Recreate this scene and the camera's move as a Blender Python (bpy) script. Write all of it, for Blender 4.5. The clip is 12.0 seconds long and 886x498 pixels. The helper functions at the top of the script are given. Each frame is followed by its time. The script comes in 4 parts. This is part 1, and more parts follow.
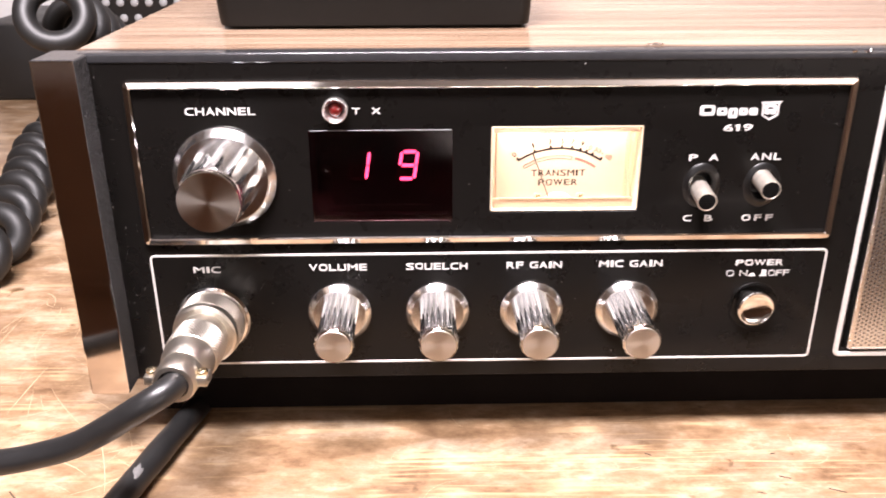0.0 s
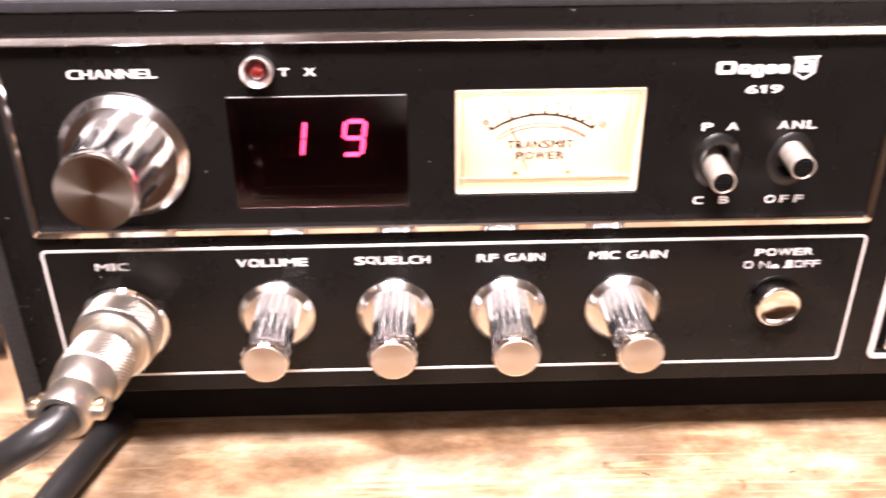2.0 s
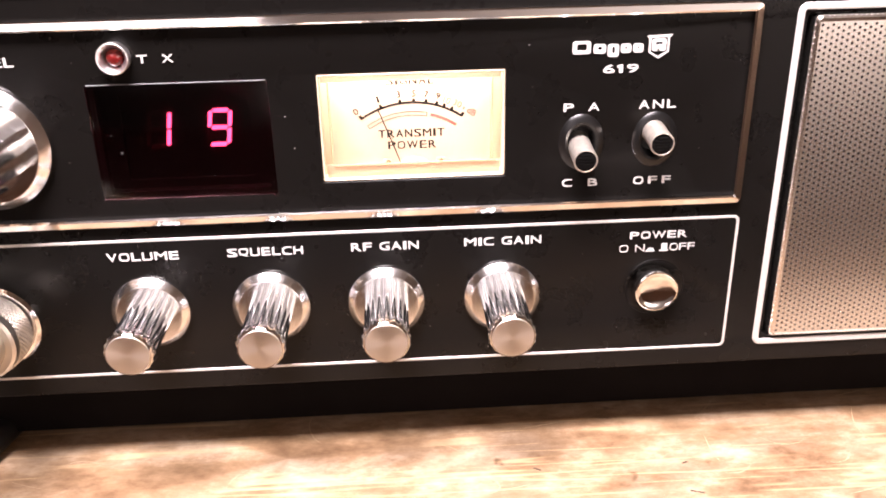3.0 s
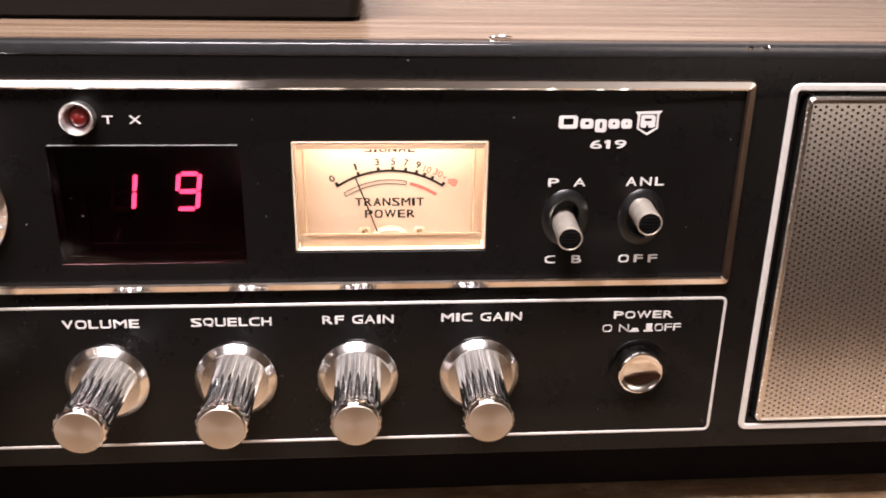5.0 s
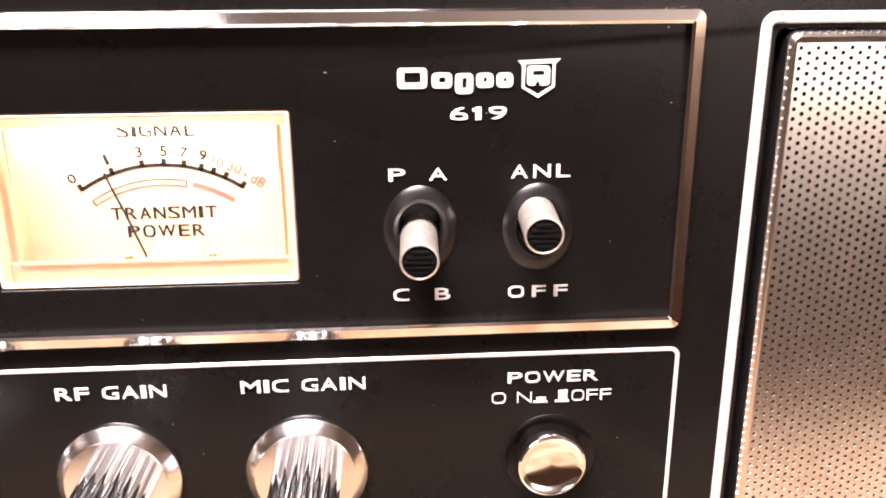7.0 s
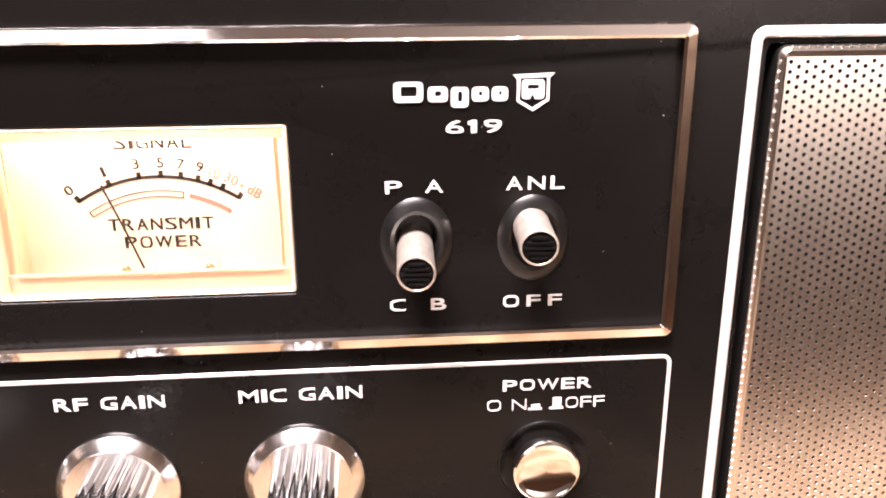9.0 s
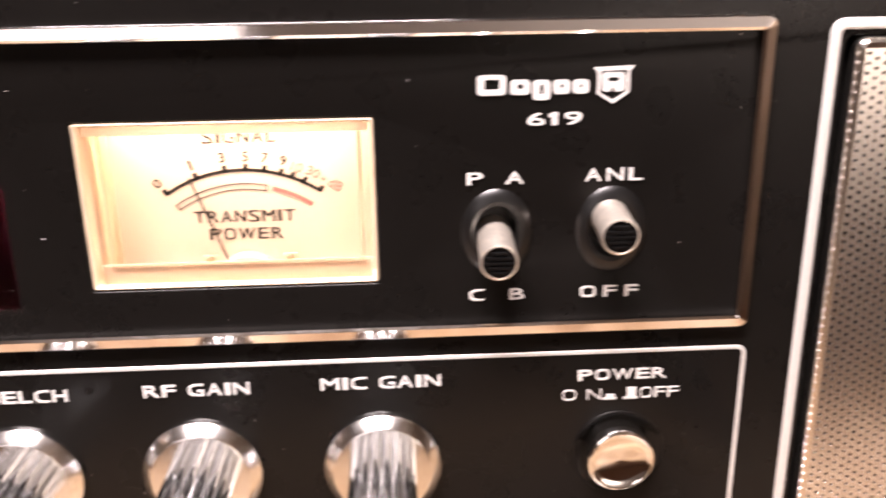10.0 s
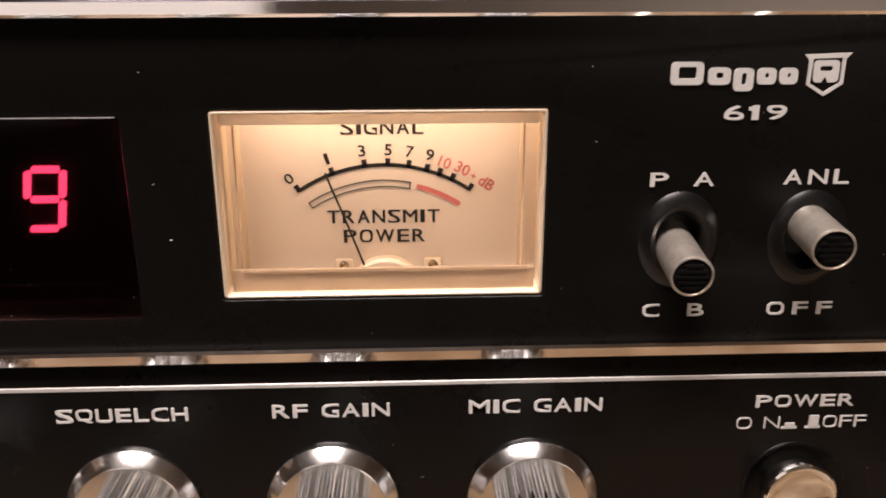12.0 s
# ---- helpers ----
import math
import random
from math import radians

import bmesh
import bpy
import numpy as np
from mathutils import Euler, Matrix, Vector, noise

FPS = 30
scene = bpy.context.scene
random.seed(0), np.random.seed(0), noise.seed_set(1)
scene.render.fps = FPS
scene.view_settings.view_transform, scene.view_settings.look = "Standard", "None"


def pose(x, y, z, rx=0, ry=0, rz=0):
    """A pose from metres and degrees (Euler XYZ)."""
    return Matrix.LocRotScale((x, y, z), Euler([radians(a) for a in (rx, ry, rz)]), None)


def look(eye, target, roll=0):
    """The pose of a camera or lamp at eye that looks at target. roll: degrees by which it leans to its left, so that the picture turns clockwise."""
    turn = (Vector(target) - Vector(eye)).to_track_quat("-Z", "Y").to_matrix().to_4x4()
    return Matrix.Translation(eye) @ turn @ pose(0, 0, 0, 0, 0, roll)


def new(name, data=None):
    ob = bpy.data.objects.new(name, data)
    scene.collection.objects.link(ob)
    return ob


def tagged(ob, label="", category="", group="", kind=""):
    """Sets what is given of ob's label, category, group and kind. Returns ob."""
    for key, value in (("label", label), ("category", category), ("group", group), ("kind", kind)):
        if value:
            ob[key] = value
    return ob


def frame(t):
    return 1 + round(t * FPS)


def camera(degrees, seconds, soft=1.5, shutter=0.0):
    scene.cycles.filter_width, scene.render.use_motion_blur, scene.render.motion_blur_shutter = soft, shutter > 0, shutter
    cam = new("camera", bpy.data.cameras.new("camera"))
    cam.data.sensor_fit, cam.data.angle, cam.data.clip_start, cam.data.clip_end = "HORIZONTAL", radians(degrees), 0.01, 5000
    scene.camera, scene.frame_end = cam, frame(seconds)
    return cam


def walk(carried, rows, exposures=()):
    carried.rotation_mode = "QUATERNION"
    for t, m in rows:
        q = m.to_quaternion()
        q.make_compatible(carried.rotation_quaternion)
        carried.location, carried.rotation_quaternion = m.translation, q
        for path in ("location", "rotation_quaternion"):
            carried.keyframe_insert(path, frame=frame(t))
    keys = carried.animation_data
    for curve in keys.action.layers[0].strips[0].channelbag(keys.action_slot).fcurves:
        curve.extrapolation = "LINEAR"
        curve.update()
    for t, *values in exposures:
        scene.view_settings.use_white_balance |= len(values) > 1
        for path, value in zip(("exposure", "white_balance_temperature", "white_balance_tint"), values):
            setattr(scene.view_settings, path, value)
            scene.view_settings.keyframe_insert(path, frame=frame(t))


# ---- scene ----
cam = camera(55.0, 12.0, soft=1.8, shutter=0.5)
# seconds, eye x y z, yaw, pitch, roll
ROWS = [
    (0.0, -0.00302, -0.22718, 0.16278, -1.207, -23.082, -0.139),
    (0.5, -0.00798, -0.21031, 0.16125, -0.709, -24.424, -0.307),
    (1.0, -0.00968, -0.19412, 0.15685, -0.336, -23.606, -0.306),
    (1.5, -0.00686, -0.18671, 0.14973, -0.968, -24.568, -0.765),
    (2.0, 0.00751, -0.18048, 0.15758, -1.464, -27.589, -0.480),
    (2.5, 0.03031, -0.18259, 0.14073, -4.372, -23.884, -1.471),
    (3.0, 0.03287, -0.18832, 0.14138, -2.910, -23.562, -1.265),
    (3.2, 0.03175, -0.18545, 0.13926, -3.777, -20.877, -0.909),
    (4.8, 0.03383, -0.17692, 0.14482, -4.049, -20.617, 0.816),
    (5.0, 0.03402, -0.17726, 0.14509, -4.427, -20.791, 0.915),
    (5.5, 0.04626, -0.16322, 0.13572, -4.795, -20.309, 1.053),
    (6.0, 0.06574, -0.13659, 0.12194, -4.854, -17.932, 0.135),
    (6.5, 0.07132, -0.11913, 0.12273, -4.084, -18.997, -0.140),
    (7.0, 0.07009, -0.11722, 0.12031, -3.978, -18.171, -0.310),
    (7.2, 0.07157, -0.11807, 0.12167, -3.839, -18.006, -0.533),
    (8.8, 0.06969, -0.11773, 0.12221, -4.220, -17.991, -0.482),
    (9.0, 0.06891, -0.11765, 0.12328, -4.830, -18.658, -0.240),
    (9.5, 0.06685, -0.11827, 0.12350, -4.932, -19.171, -0.026),
    (10.0, 0.06081, -0.12039, 0.12174, -2.943, -18.116, -0.838),
    (10.5, 0.03946, -0.11198, 0.11932, -2.112, -17.858, -0.356),
    (11.0, 0.04046, -0.10438, 0.11946, -1.830, -18.060, -0.348),
    (11.5, 0.03873, -0.10414, 0.11910, -1.890, -18.909, -0.189),
    (12.0, 0.04021, -0.10492, 0.11959, -2.105, -18.758, -0.152),
]


def carried_pose(x, y, z, yaw, pitch, roll):
    a, p = radians(yaw), radians(pitch)
    ahead = Vector((-math.sin(a) * math.cos(p), math.cos(a) * math.cos(p), math.sin(p)))
    return look((x, y, z), Vector((x, y, z)) + ahead, roll)


# seconds, stops, kelvin, tint
EXPOSURES = [(0.0, 0.58, 6250, 14), (1.0, 0.93, 6500, 19), (2.0, 0.93, 6500, 20), (3.0, 0.69, 6400, 19), (5.0, -0.14, 6400, 12), (5.5, 0.08, 6400, 13), (6.0, 0.42, 6450, 16),
             (6.5, 0.86, 6500, 18), (9.5, 0.86, 6500, 18), (10.0, 0.4, 6600, 16), (10.5, -0.68, 6800, 14), (12.0, -1.08, 6850, 12)]
walk(cam, [(r[0], carried_pose(*r[1:])) for r in ROWS], EXPOSURES)

# ---- light: a lamp strip over the bench, dim room ----
world = bpy.data.worlds.new("room_air")
scene.world = world
world.use_nodes = True
world.node_tree.nodes["Background"].inputs[0].default_value = (0.9, 0.75, 0.6, 1)
world.node_tree.nodes["Background"].inputs[1].default_value = 0.02


def area_lamp(name, eye, target, sx, sy, watts, colour):
    data = bpy.data.lights.new(name, "AREA")
    data.shape, data.size, data.size_y, data.energy, data.color = "RECTANGLE", sx, sy, watts, colour
    ob = new(name, data)
    ob.matrix_world = look(eye, target)
    return ob


area_lamp("bench_light", (-0.055, -0.235, 0.68), (-0.05, -0.05, 0.0), 0.36, 0.13, 17.0, (1.0, 0.905, 0.90))
# Unseen fill washing the far wall, added for the grille's bright reflection.
area_lamp("wall_wash_fill", (1.30, -1.80, 0.05), (1.30, -2.1, 0.32), 1.1, 0.2, 22.0, (1.0, 0.92, 0.86))
# Unseen panel added to give the chrome frame its bright reflection.
area_lamp("trim_reflection_fill", (-0.90, -2.02, 0.85), (-0.90, 0.0, 0.85), 1.15, 0.70, 5.0, (1.0, 0.88, 0.85))
area_lamp("meter_bulb", (0.0364, 0.0056, 0.1046), (0.0364, 0.0140, 0.0900), 0.036, 0.003, 0.0178, (1.0, 0.76, 0.58))


# ---- materials ----
class Mat:
    def __init__(self, name, colour=(0.5, 0.5, 0.5), rough=0.5, metal=0.0):
        self.m = bpy.data.materials.new(name)
        self.m.use_nodes = True
        self.t = self.m.node_tree
        self.b = self.t.nodes["Principled BSDF"]
        self.set("Base Color", (*colour, 1)).set("Roughness", rough).set("Metallic", metal)

    def set(self, key, value):
        self.b.inputs[key].default_value = value
        return self

    def node(self, kind, **sockets):
        n = self.t.nodes.new(kind)
        for k, v in sockets.items():
            n.inputs[k].default_value = v
        return n

    def link(self, a, out, b, key):
        self.t.links.new(a.outputs[out], b.inputs[key])

    def coords(self, scale=(1, 1, 1), turn=(0, 0, 0)):
        tc, mp = self.node("ShaderNodeTexCoord"), self.node("ShaderNodeMapping")
        mp.inputs["Scale"].default_value = scale
        mp.inputs["Rotation"].default_value = turn
        self.link(tc, "Object", mp, "Vector")
        return mp

    def noise(self, scale, detail=4.0, rough=0.55, stretch=(1, 1, 1), turn=(0, 0, 0)):
        n = self.node("ShaderNodeTexNoise", Scale=scale, Detail=detail, Roughness=rough)
        self.link(self.coords(stretch, turn), "Vector", n, "Vector")
        return n

    def ramp(self, src, out, stops):
        r = self.t.nodes.new("ShaderNodeValToRGB")
        while len(r.color_ramp.elements) < len(stops):
            r.color_ramp.elements.new(0.5)
        for e, (p, c) in zip(r.color_ramp.elements, stops):
            e.position, e.color = p, (*c, 1) if len(c) == 3 else c
        self.link(src, out, r, "Fac")
        return r

    def mix(self, fac, a, b, mode="MIX"):
        n = self.t.nodes.new("ShaderNodeMix")
        n.data_type, n.blend_type = "RGBA", mode
        for sock, v in ((n.inputs[0], fac), (n.inputs[6], a), (n.inputs[7], b)):
            if isinstance(v, tuple):
                if hasattr(v[0], "outputs"):
                    self.t.links.new(v[0].outputs[v[1]], sock)
                else:
                    sock.default_value = (*v, 1)
            elif isinstance(v, (int, float)):
                sock.default_value = v
        return n

    def bump(self, src, out, strength, distance):
        n = self.node("ShaderNodeBump", Strength=strength, Distance=distance)
        self.link(src, out, n, "Height")
        self.link(n, "Normal", self.b, "Normal")
        return n

    def rough_by(self, src, out, low, high):
        n = self.node("ShaderNodeMapRange")
        n.inputs["To Min"].default_value, n.inputs["To Max"].default_value = low, high
        self.link(src, out, n, "Value")
        self.link(n, "Result", self.b, "Roughness")

    def emit(self, colour, strength):
        return self.set("Emission Color", (*colour, 1)).set("Emission Strength", strength)


def worn(name, colour, rough, metal=0.0, scale=300, vary=0.15, bump=0.15, depth=0.0002):
    k = Mat(name, colour, rough, metal)
    n = k.noise(scale, 5)
    big = k.noise(scale / 9, 3)
    dark, light = tuple(c * (1 - vary) for c in colour), tuple(min(1, c * (1 + vary)) for c in colour)
    r = k.ramp(n, "Fac", [(0.3, dark), (0.7, light)])
    m = k.mix(0.5, (r, "Color"), colour)
    k.t.links.new(m.outputs[2], k.b.inputs["Base Color"])
    k.rough_by(big, "Fac", max(0.02, rough * 0.7), min(1, rough * 1.35))
    if bump:
        k.bump(n, "Fac", bump, depth)
    return k.m


def chrome(name, rough=0.07, colour=(0.86, 0.85, 0.83)):
    k = Mat(name, colour, rough, 1.0)
    k.rough_by(k.noise(500, 6, 0.7), "Fac", rough * 0.4, rough * 2.4)
    return k.m


def bench_wood():
    k = Mat("worn_bench_wood", rough=0.42)
    grain = k.noise(48, 10, 0.74, (0.75, 1.45, 2))
    base = k.ramp(grain, "Fac", [(0.27, (0.14, 0.08, 0.042)), (0.5, (0.335, 0.240, 0.158)), (0.72, (0.60, 0.485, 0.365))])
    patch = k.noise(34, 8, 0.7, (0.8, 1.7, 1))
    pr = k.ramp(patch, "Fac", [(0.36, (0.34, 0.23, 0.14)), (0.48, (0.70, 0.59, 0.46)), (0.62, (1, 1, 1))])
    col = k.mix(0.8, (base, "Color"), (pr, "Color"), "MULTIPLY")
    height = None
    for i, (turn, scale) in enumerate(((0.5, 38), (-0.75, 45), (1.9, 33))):
        s = k.noise(scale, 1, 0.4, (0.10, 3.2, 1), (0, 0, turn))
        line = k.ramp(s, "Fac", [(0.475, (0, 0, 0)), (0.495, (1, 1, 1)), (0.515, (0, 0, 0))])
        where = k.ramp(k.noise(21 + 7 * i, 2), "Fac", [(0.5, (0, 0, 0)), (0.62, (0.55, 0.55, 0.55))])
        f = k.mix(1.0, (line, "Color"), (where, "Color"), "MULTIPLY")
        col2 = k.mix(0.5, (col, 2), (0.66, 0.47, 0.26) if i % 2 else (0.60, 0.43, 0.24))
        k.t.links.new(f.outputs[2], col2.inputs[0])
        col = col2
    spots = k.ramp(k.noise(85, 3, 0.6), "Fac", [(0.27, (0.35, 0.28, 0.2)), (0.35, (1, 1, 1))])
    col = k.mix(1.0, (col, 2), (spots, "Color"), "MULTIPLY")
    k.t.links.new(col.outputs[2], k.b.inputs["Base Color"])
    k.rough_by(patch, "Fac", 0.2, 0.46)
    k.bump(grain, "Fac", 0.25, 0.0006)
    return k.m


def cabinet_vinyl():
    k = Mat("walnut_vinyl", rough=0.3)
    grain = k.noise(60, 9, 0.6, (0.10, 3, 3))
    base = k.ramp(grain, "Fac", [(0.33, (0.225, 0.14, 0.09)), (0.5, (0.335, 0.23, 0.155)), (0.66, (0.47, 0.345, 0.25))])
    fine = k.noise(420, 3, 0.5, (0.06, 3, 3))
    fr = k.ramp(fine, "Fac", [(0.35, (0.55, 0.5, 0.45)), (0.55, (1, 1, 1))])
    col = k.mix(0.7, (base, "Color"), (fr, "Color"), "MULTIPLY")
    k.t.links.new(col.outputs[2], k.b.inputs["Base Color"])
    k.rough_by(fine, "Fac", 0.2, 0.36)
    k.set("Coat Weight", 0.5).set("Coat Roughness", 0.16)
    k.bump(fine, "Fac", 0.12, 0.0001)
    return k.m


def knurled(name):
    k = Mat(name, (0.62, 0.58, 0.51), 0.32, 1.0)
    k.rough_by(k.noise(700, 5, 0.7), "Fac", 0.24, 0.48)
    return k.m


def spun(name, rough, aniso, colour=(0.80, 0.74, 0.66)):
    # lathe-turned face: brushed round the axis
    k = Mat(name, colour, rough, 1.0)
    k.set("Anisotropic", aniso)
    tan = k.t.nodes.new("ShaderNodeTangent")
    tan.direction_type, tan.axis = "RADIAL", "Y"
    k.link(tan, "Tangent", k.b, "Tangent")
    return k.m


BENCH = bench_wood()
VINYL = cabinet_vinyl()
BLACK = worn("satin_black_paint", (0.0056, 0.0049, 0.0044), 0.28, 0, 900, 0.2, 0.05, 0.00004)
BLACK.node_tree.nodes["Principled BSDF"].inputs["Specular IOR Level"].default_value = 0.17
COLLAR = worn("moulded_collar", (0.0045, 0.0043, 0.0042), 0.32, 0, 900, 0.2, 0.0)
COLLAR.node_tree.nodes["Principled BSDF"].inputs["Specular IOR Level"].default_value = 0.4
DISH = worn("moulded_black", (0.006, 0.006, 0.006), 0.22, 0, 900, 0.2, 0.0)
SCUFFED = worn("scuffed_black", (0.055, 0.054, 0.054), 0.24, 0, 1200, 0.5, 0.25, 0.0001)
CHROME = chrome("chrome")
TRIM = chrome("trim_chrome", 0.06, (0.82, 0.79, 0.77))
SKIRT = chrome("skirt_chrome", 0.13)
GRIP = chrome("fluted_chrome", 0.115, (0.78, 0.78, 0.79))
LIP = worn("worn_metal_lip", (0.045, 0.045, 0.048), 0.15, 0.4, 500, 0.25, 0.03, 0.00005)
REFLECTOR = chrome("brushed_reflector", 0.27, (0.84, 0.82, 0.80))
CASE = worn("dark_case_plastic", (0.005, 0.0045, 0.004), 0.42, 0, 400, 0.25, 0.1)
CASE.node_tree.nodes["Principled BSDF"].inputs["Specular IOR Level"].default_value = 0.2
SMEAR = worn("scuffed_highlight", (0.13, 0.127, 0.124), 0.35, 0, 900, 0.5, 0.3)
VENT = worn("dull_vent_metal", (0.30, 0.30, 0.30), 0.5, 0, 300, 0.3, 0.1)
CAP_CHROME = chrome("end_cap_chrome", 0.06, (0.80, 0.73, 0.66))
SILVER = worn("silver_paint", (0.62, 0.60, 0.57), 0.4, 0.25, 1500, 0.08, 0)
WHITE = worn("white_lettering", (0.64, 0.62, 0.595), 0.5, 0, 2500, 0.1, 0)
GRILLE = worn("grille_metal", (0.67, 0.63, 0.58), 0.25, 1.0, 60, 0.05, 0)
NICKEL = knurled("nickel_plated")
ALUM = worn("satin_aluminium", (0.76, 0.69, 0.60), 0.35, 0.78, 700, 0.28, 0.1, 0.00005)
RUBBER = worn("black_rubber_cord", (0.012, 0.0118, 0.0118), 0.34, 0, 500, 0.25, 0.12, 0.0001)
DARK = worn("black_plastic", (0.008, 0.0075, 0.007), 0.45, 0, 400, 0.25, 0.1)
SHADOW_LINE = worn("shadow_line_brown", (0.34, 0.22, 0.13), 0.4, 0, 700, 0.1, 0)
TAN = worn("tan_plastic", (0.52, 0.38, 0.25), 0.4, 0, 700, 0.1, 0)
CREAM = worn("cream_plastic", (0.72, 0.58, 0.42), 0.35, 0, 700, 0.06, 0)
INK = worn("black_ink", (0.012, 0.009, 0.007), 0.6, 0, 2000, 0.1, 0)
RED_INK = worn("red_ink", (0.64, 0.17, 0.15), 0.6, 0, 2000, 0.1, 0)
DIAL = worn("dial_paper", (0.78, 0.65, 0.53), 0.6, 0, 900, 0.03, 0)
BRASS = worn("brass_screw", (0.75, 0.62, 0.42), 0.25, 1.0, 900, 0.1, 0)
GREY = worn("grey_paint", (0.66, 0.66, 0.65), 0.5, 0, 120, 0.1, 0.1)
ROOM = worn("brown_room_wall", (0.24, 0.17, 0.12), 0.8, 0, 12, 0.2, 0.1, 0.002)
REFLECTED_BROWN = worn("reflected_brown", (0.20, 0.095, 0.045), 0.5, 0, 14, 0.3, 0.1, 0.002)
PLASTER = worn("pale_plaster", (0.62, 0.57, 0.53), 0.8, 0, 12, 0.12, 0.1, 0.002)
COIL = worn("black_coil_rubber", (0.009, 0.0088, 0.0085), 0.48, 0, 300, 0.3, 0.1, 0.0002)
FLOOR = worn("brown_floor", (0.13, 0.06, 0.028), 0.5, 0, 14, 0.3, 0.1, 0.002)
SCRATCH = worn("scratched_wood", (0.42, 0.305, 0.19), 0.5, 0, 400, 0.2, 0)
STAIN = worn("dark_stain", (0.07, 0.045, 0.028), 0.6, 0, 400, 0.2, 0)
SPECK = worn("dust", (0.55, 0.52, 0.48), 0.8, 0, 2000, 0.2, 0)
GLASS = Mat("clear_plastic", (1, 1, 1), 0.03).set("Transmission Weight", 1.0).set("IOR", 1.12).m
# Bottom ledge coloured darker than the top to offset the bulb light on it.
LEDGE = Mat("darkened_plastic", (0.42, 0.31, 0.21), 0.4).set("Transmission Weight", 0.45).set("IOR", 1.25).m
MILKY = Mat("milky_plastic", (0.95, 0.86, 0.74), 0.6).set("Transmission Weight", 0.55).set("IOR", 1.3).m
LED_ON = Mat("lit_segment", (0.4, 0.02, 0.05), 0.4).emit((1.0, 0.13, 0.29), 27.0).m
SMOKE_GLASS = Mat("smoked_plastic", (0.17, 0.05, 0.06), 0.12).set("Transmission Weight", 1.0).set("IOR", 1.28).m
LED_OFF = worn("unlit_segment", (0.018, 0.004, 0.005), 0.35, 0, 900, 0.1, 0)
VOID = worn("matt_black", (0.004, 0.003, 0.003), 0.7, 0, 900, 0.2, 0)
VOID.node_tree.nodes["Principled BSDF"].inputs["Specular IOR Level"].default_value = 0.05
RED_LENS = Mat("red_lens", (0.15, 0.012, 0.011), 0.12).set("Coat Weight", 0.6).m
CAP = spun("spun_cap", 0.24, 0.85, (0.84, 0.77, 0.68))
PALE_CAP = spun("pale_spun_cap", 0.34, 0.5, (0.90, 0.84, 0.76))


# ---- building helpers ----
def finish(me, material, smooth=35):
    for m in material if isinstance(material, (list, tuple)) else (material,):
        me.materials.append(m)
    if smooth:
        for p in me.polygons:
            p.use_smooth = True
        me.set_sharp_from_angle(angle=radians(smooth))
    me.update()
    return me


def part(name, bm, material, parent=None, label="", at=None, smooth=35):
    """One mesh object from a bmesh or a mesh, under a thing or a part."""
    if isinstance(bm, bmesh.types.BMesh):
        bmesh.ops.recalc_face_normals(bm, faces=bm.faces)
        me = bpy.data.meshes.new(name)
        bm.to_mesh(me)
        bm.free()
        finish(me, material, smooth)
    else:
        me = bm
    ob = new(name, me)
    if parent:
        ob.parent = parent
        if parent.type == "EMPTY":
            ob.matrix_parent_inverse = Matrix.Translation(-parent.location)
    if at:
        ob.location = at
    if label:
        ob["label"] = label
    return ob


def thing(name, at, label, category, group=""):
    ob = new(name)
    ob.empty_display_size = 0.01
    ob.location = at
    return tagged(ob, label, category, group)


def box(x0, x1, y0, y1, z0, z1, bevel=0.0, seg=2):
    bm = bmesh.new()
    bmesh.ops.create_cube(bm, size=1, matrix=Matrix.LocRotScale(((x0 + x1) / 2, (y0 + y1) / 2, (z0 + z1) / 2), None, (x1 - x0, y1 - y0, z1 - z0)))
    if bevel:
        bmesh.ops.bevel(bm, geom=bm.edges[:], offset=bevel, segments=seg, affect="EDGES", profile=0.5)
    return bm


def rrect(x0, x1, z0, z1, r, n=6):
    pts = []
    for cx, cz, a0 in ((x1 - r, z1 - r, 0), (x0 + r, z1 - r, 90), (x0 + r, z0 + r, 180), (x1 - r, z0 + r, 270)):
        for i in range(n + 1):
            a = radians(a0 + 90 * i / n)
            pts.append((cx + r * math.cos(a), cz + r * math.sin(a)))
    return pts


def circle(cx, cz, r, n=40):
    return [(cx + r * math.cos(2 * math.pi * i / n), cz + r * math.sin(2 * math.pi * i / n)) for i in range(n)]


def loft(loops, close=False, cap0=False, cap1=False, bm=None):
    """Skin between closed loops of 3D points with equal counts."""
    bm = bm or bmesh.new()
    rings = [[bm.verts.new(p) for p in lp] for lp in loops]
    pairs = list(zip(rings, rings[1:])) + ([(rings[-1], rings[0])] if close else [])
    for a, b in pairs:
        n = len(a)
        for i in range(n):
            bm.faces.new((a[i], a[(i + 1) % n], b[(i + 1) % n], b[i]))
    if cap0:
        bm.faces.new(rings[0])
    if cap1:
        bm.faces.new(rings[-1])
    return bm


def border(x0, x1, z0, z1, r, width, back, front, bevel):
    """A raised frame with rounded corners and bevelled rims, facing -y."""
    def lp(inset, y):
        return [(x, y, z) for x, z in rrect(x0 + inset, x1 - inset, z0 + inset, z1 - inset, max(r - inset, 0.0004))]
    return loft([lp(0, back), lp(0, front + bevel), lp(bevel, front), lp(width - bevel, front), lp(width, front + bevel), lp(width, back)], close=True)


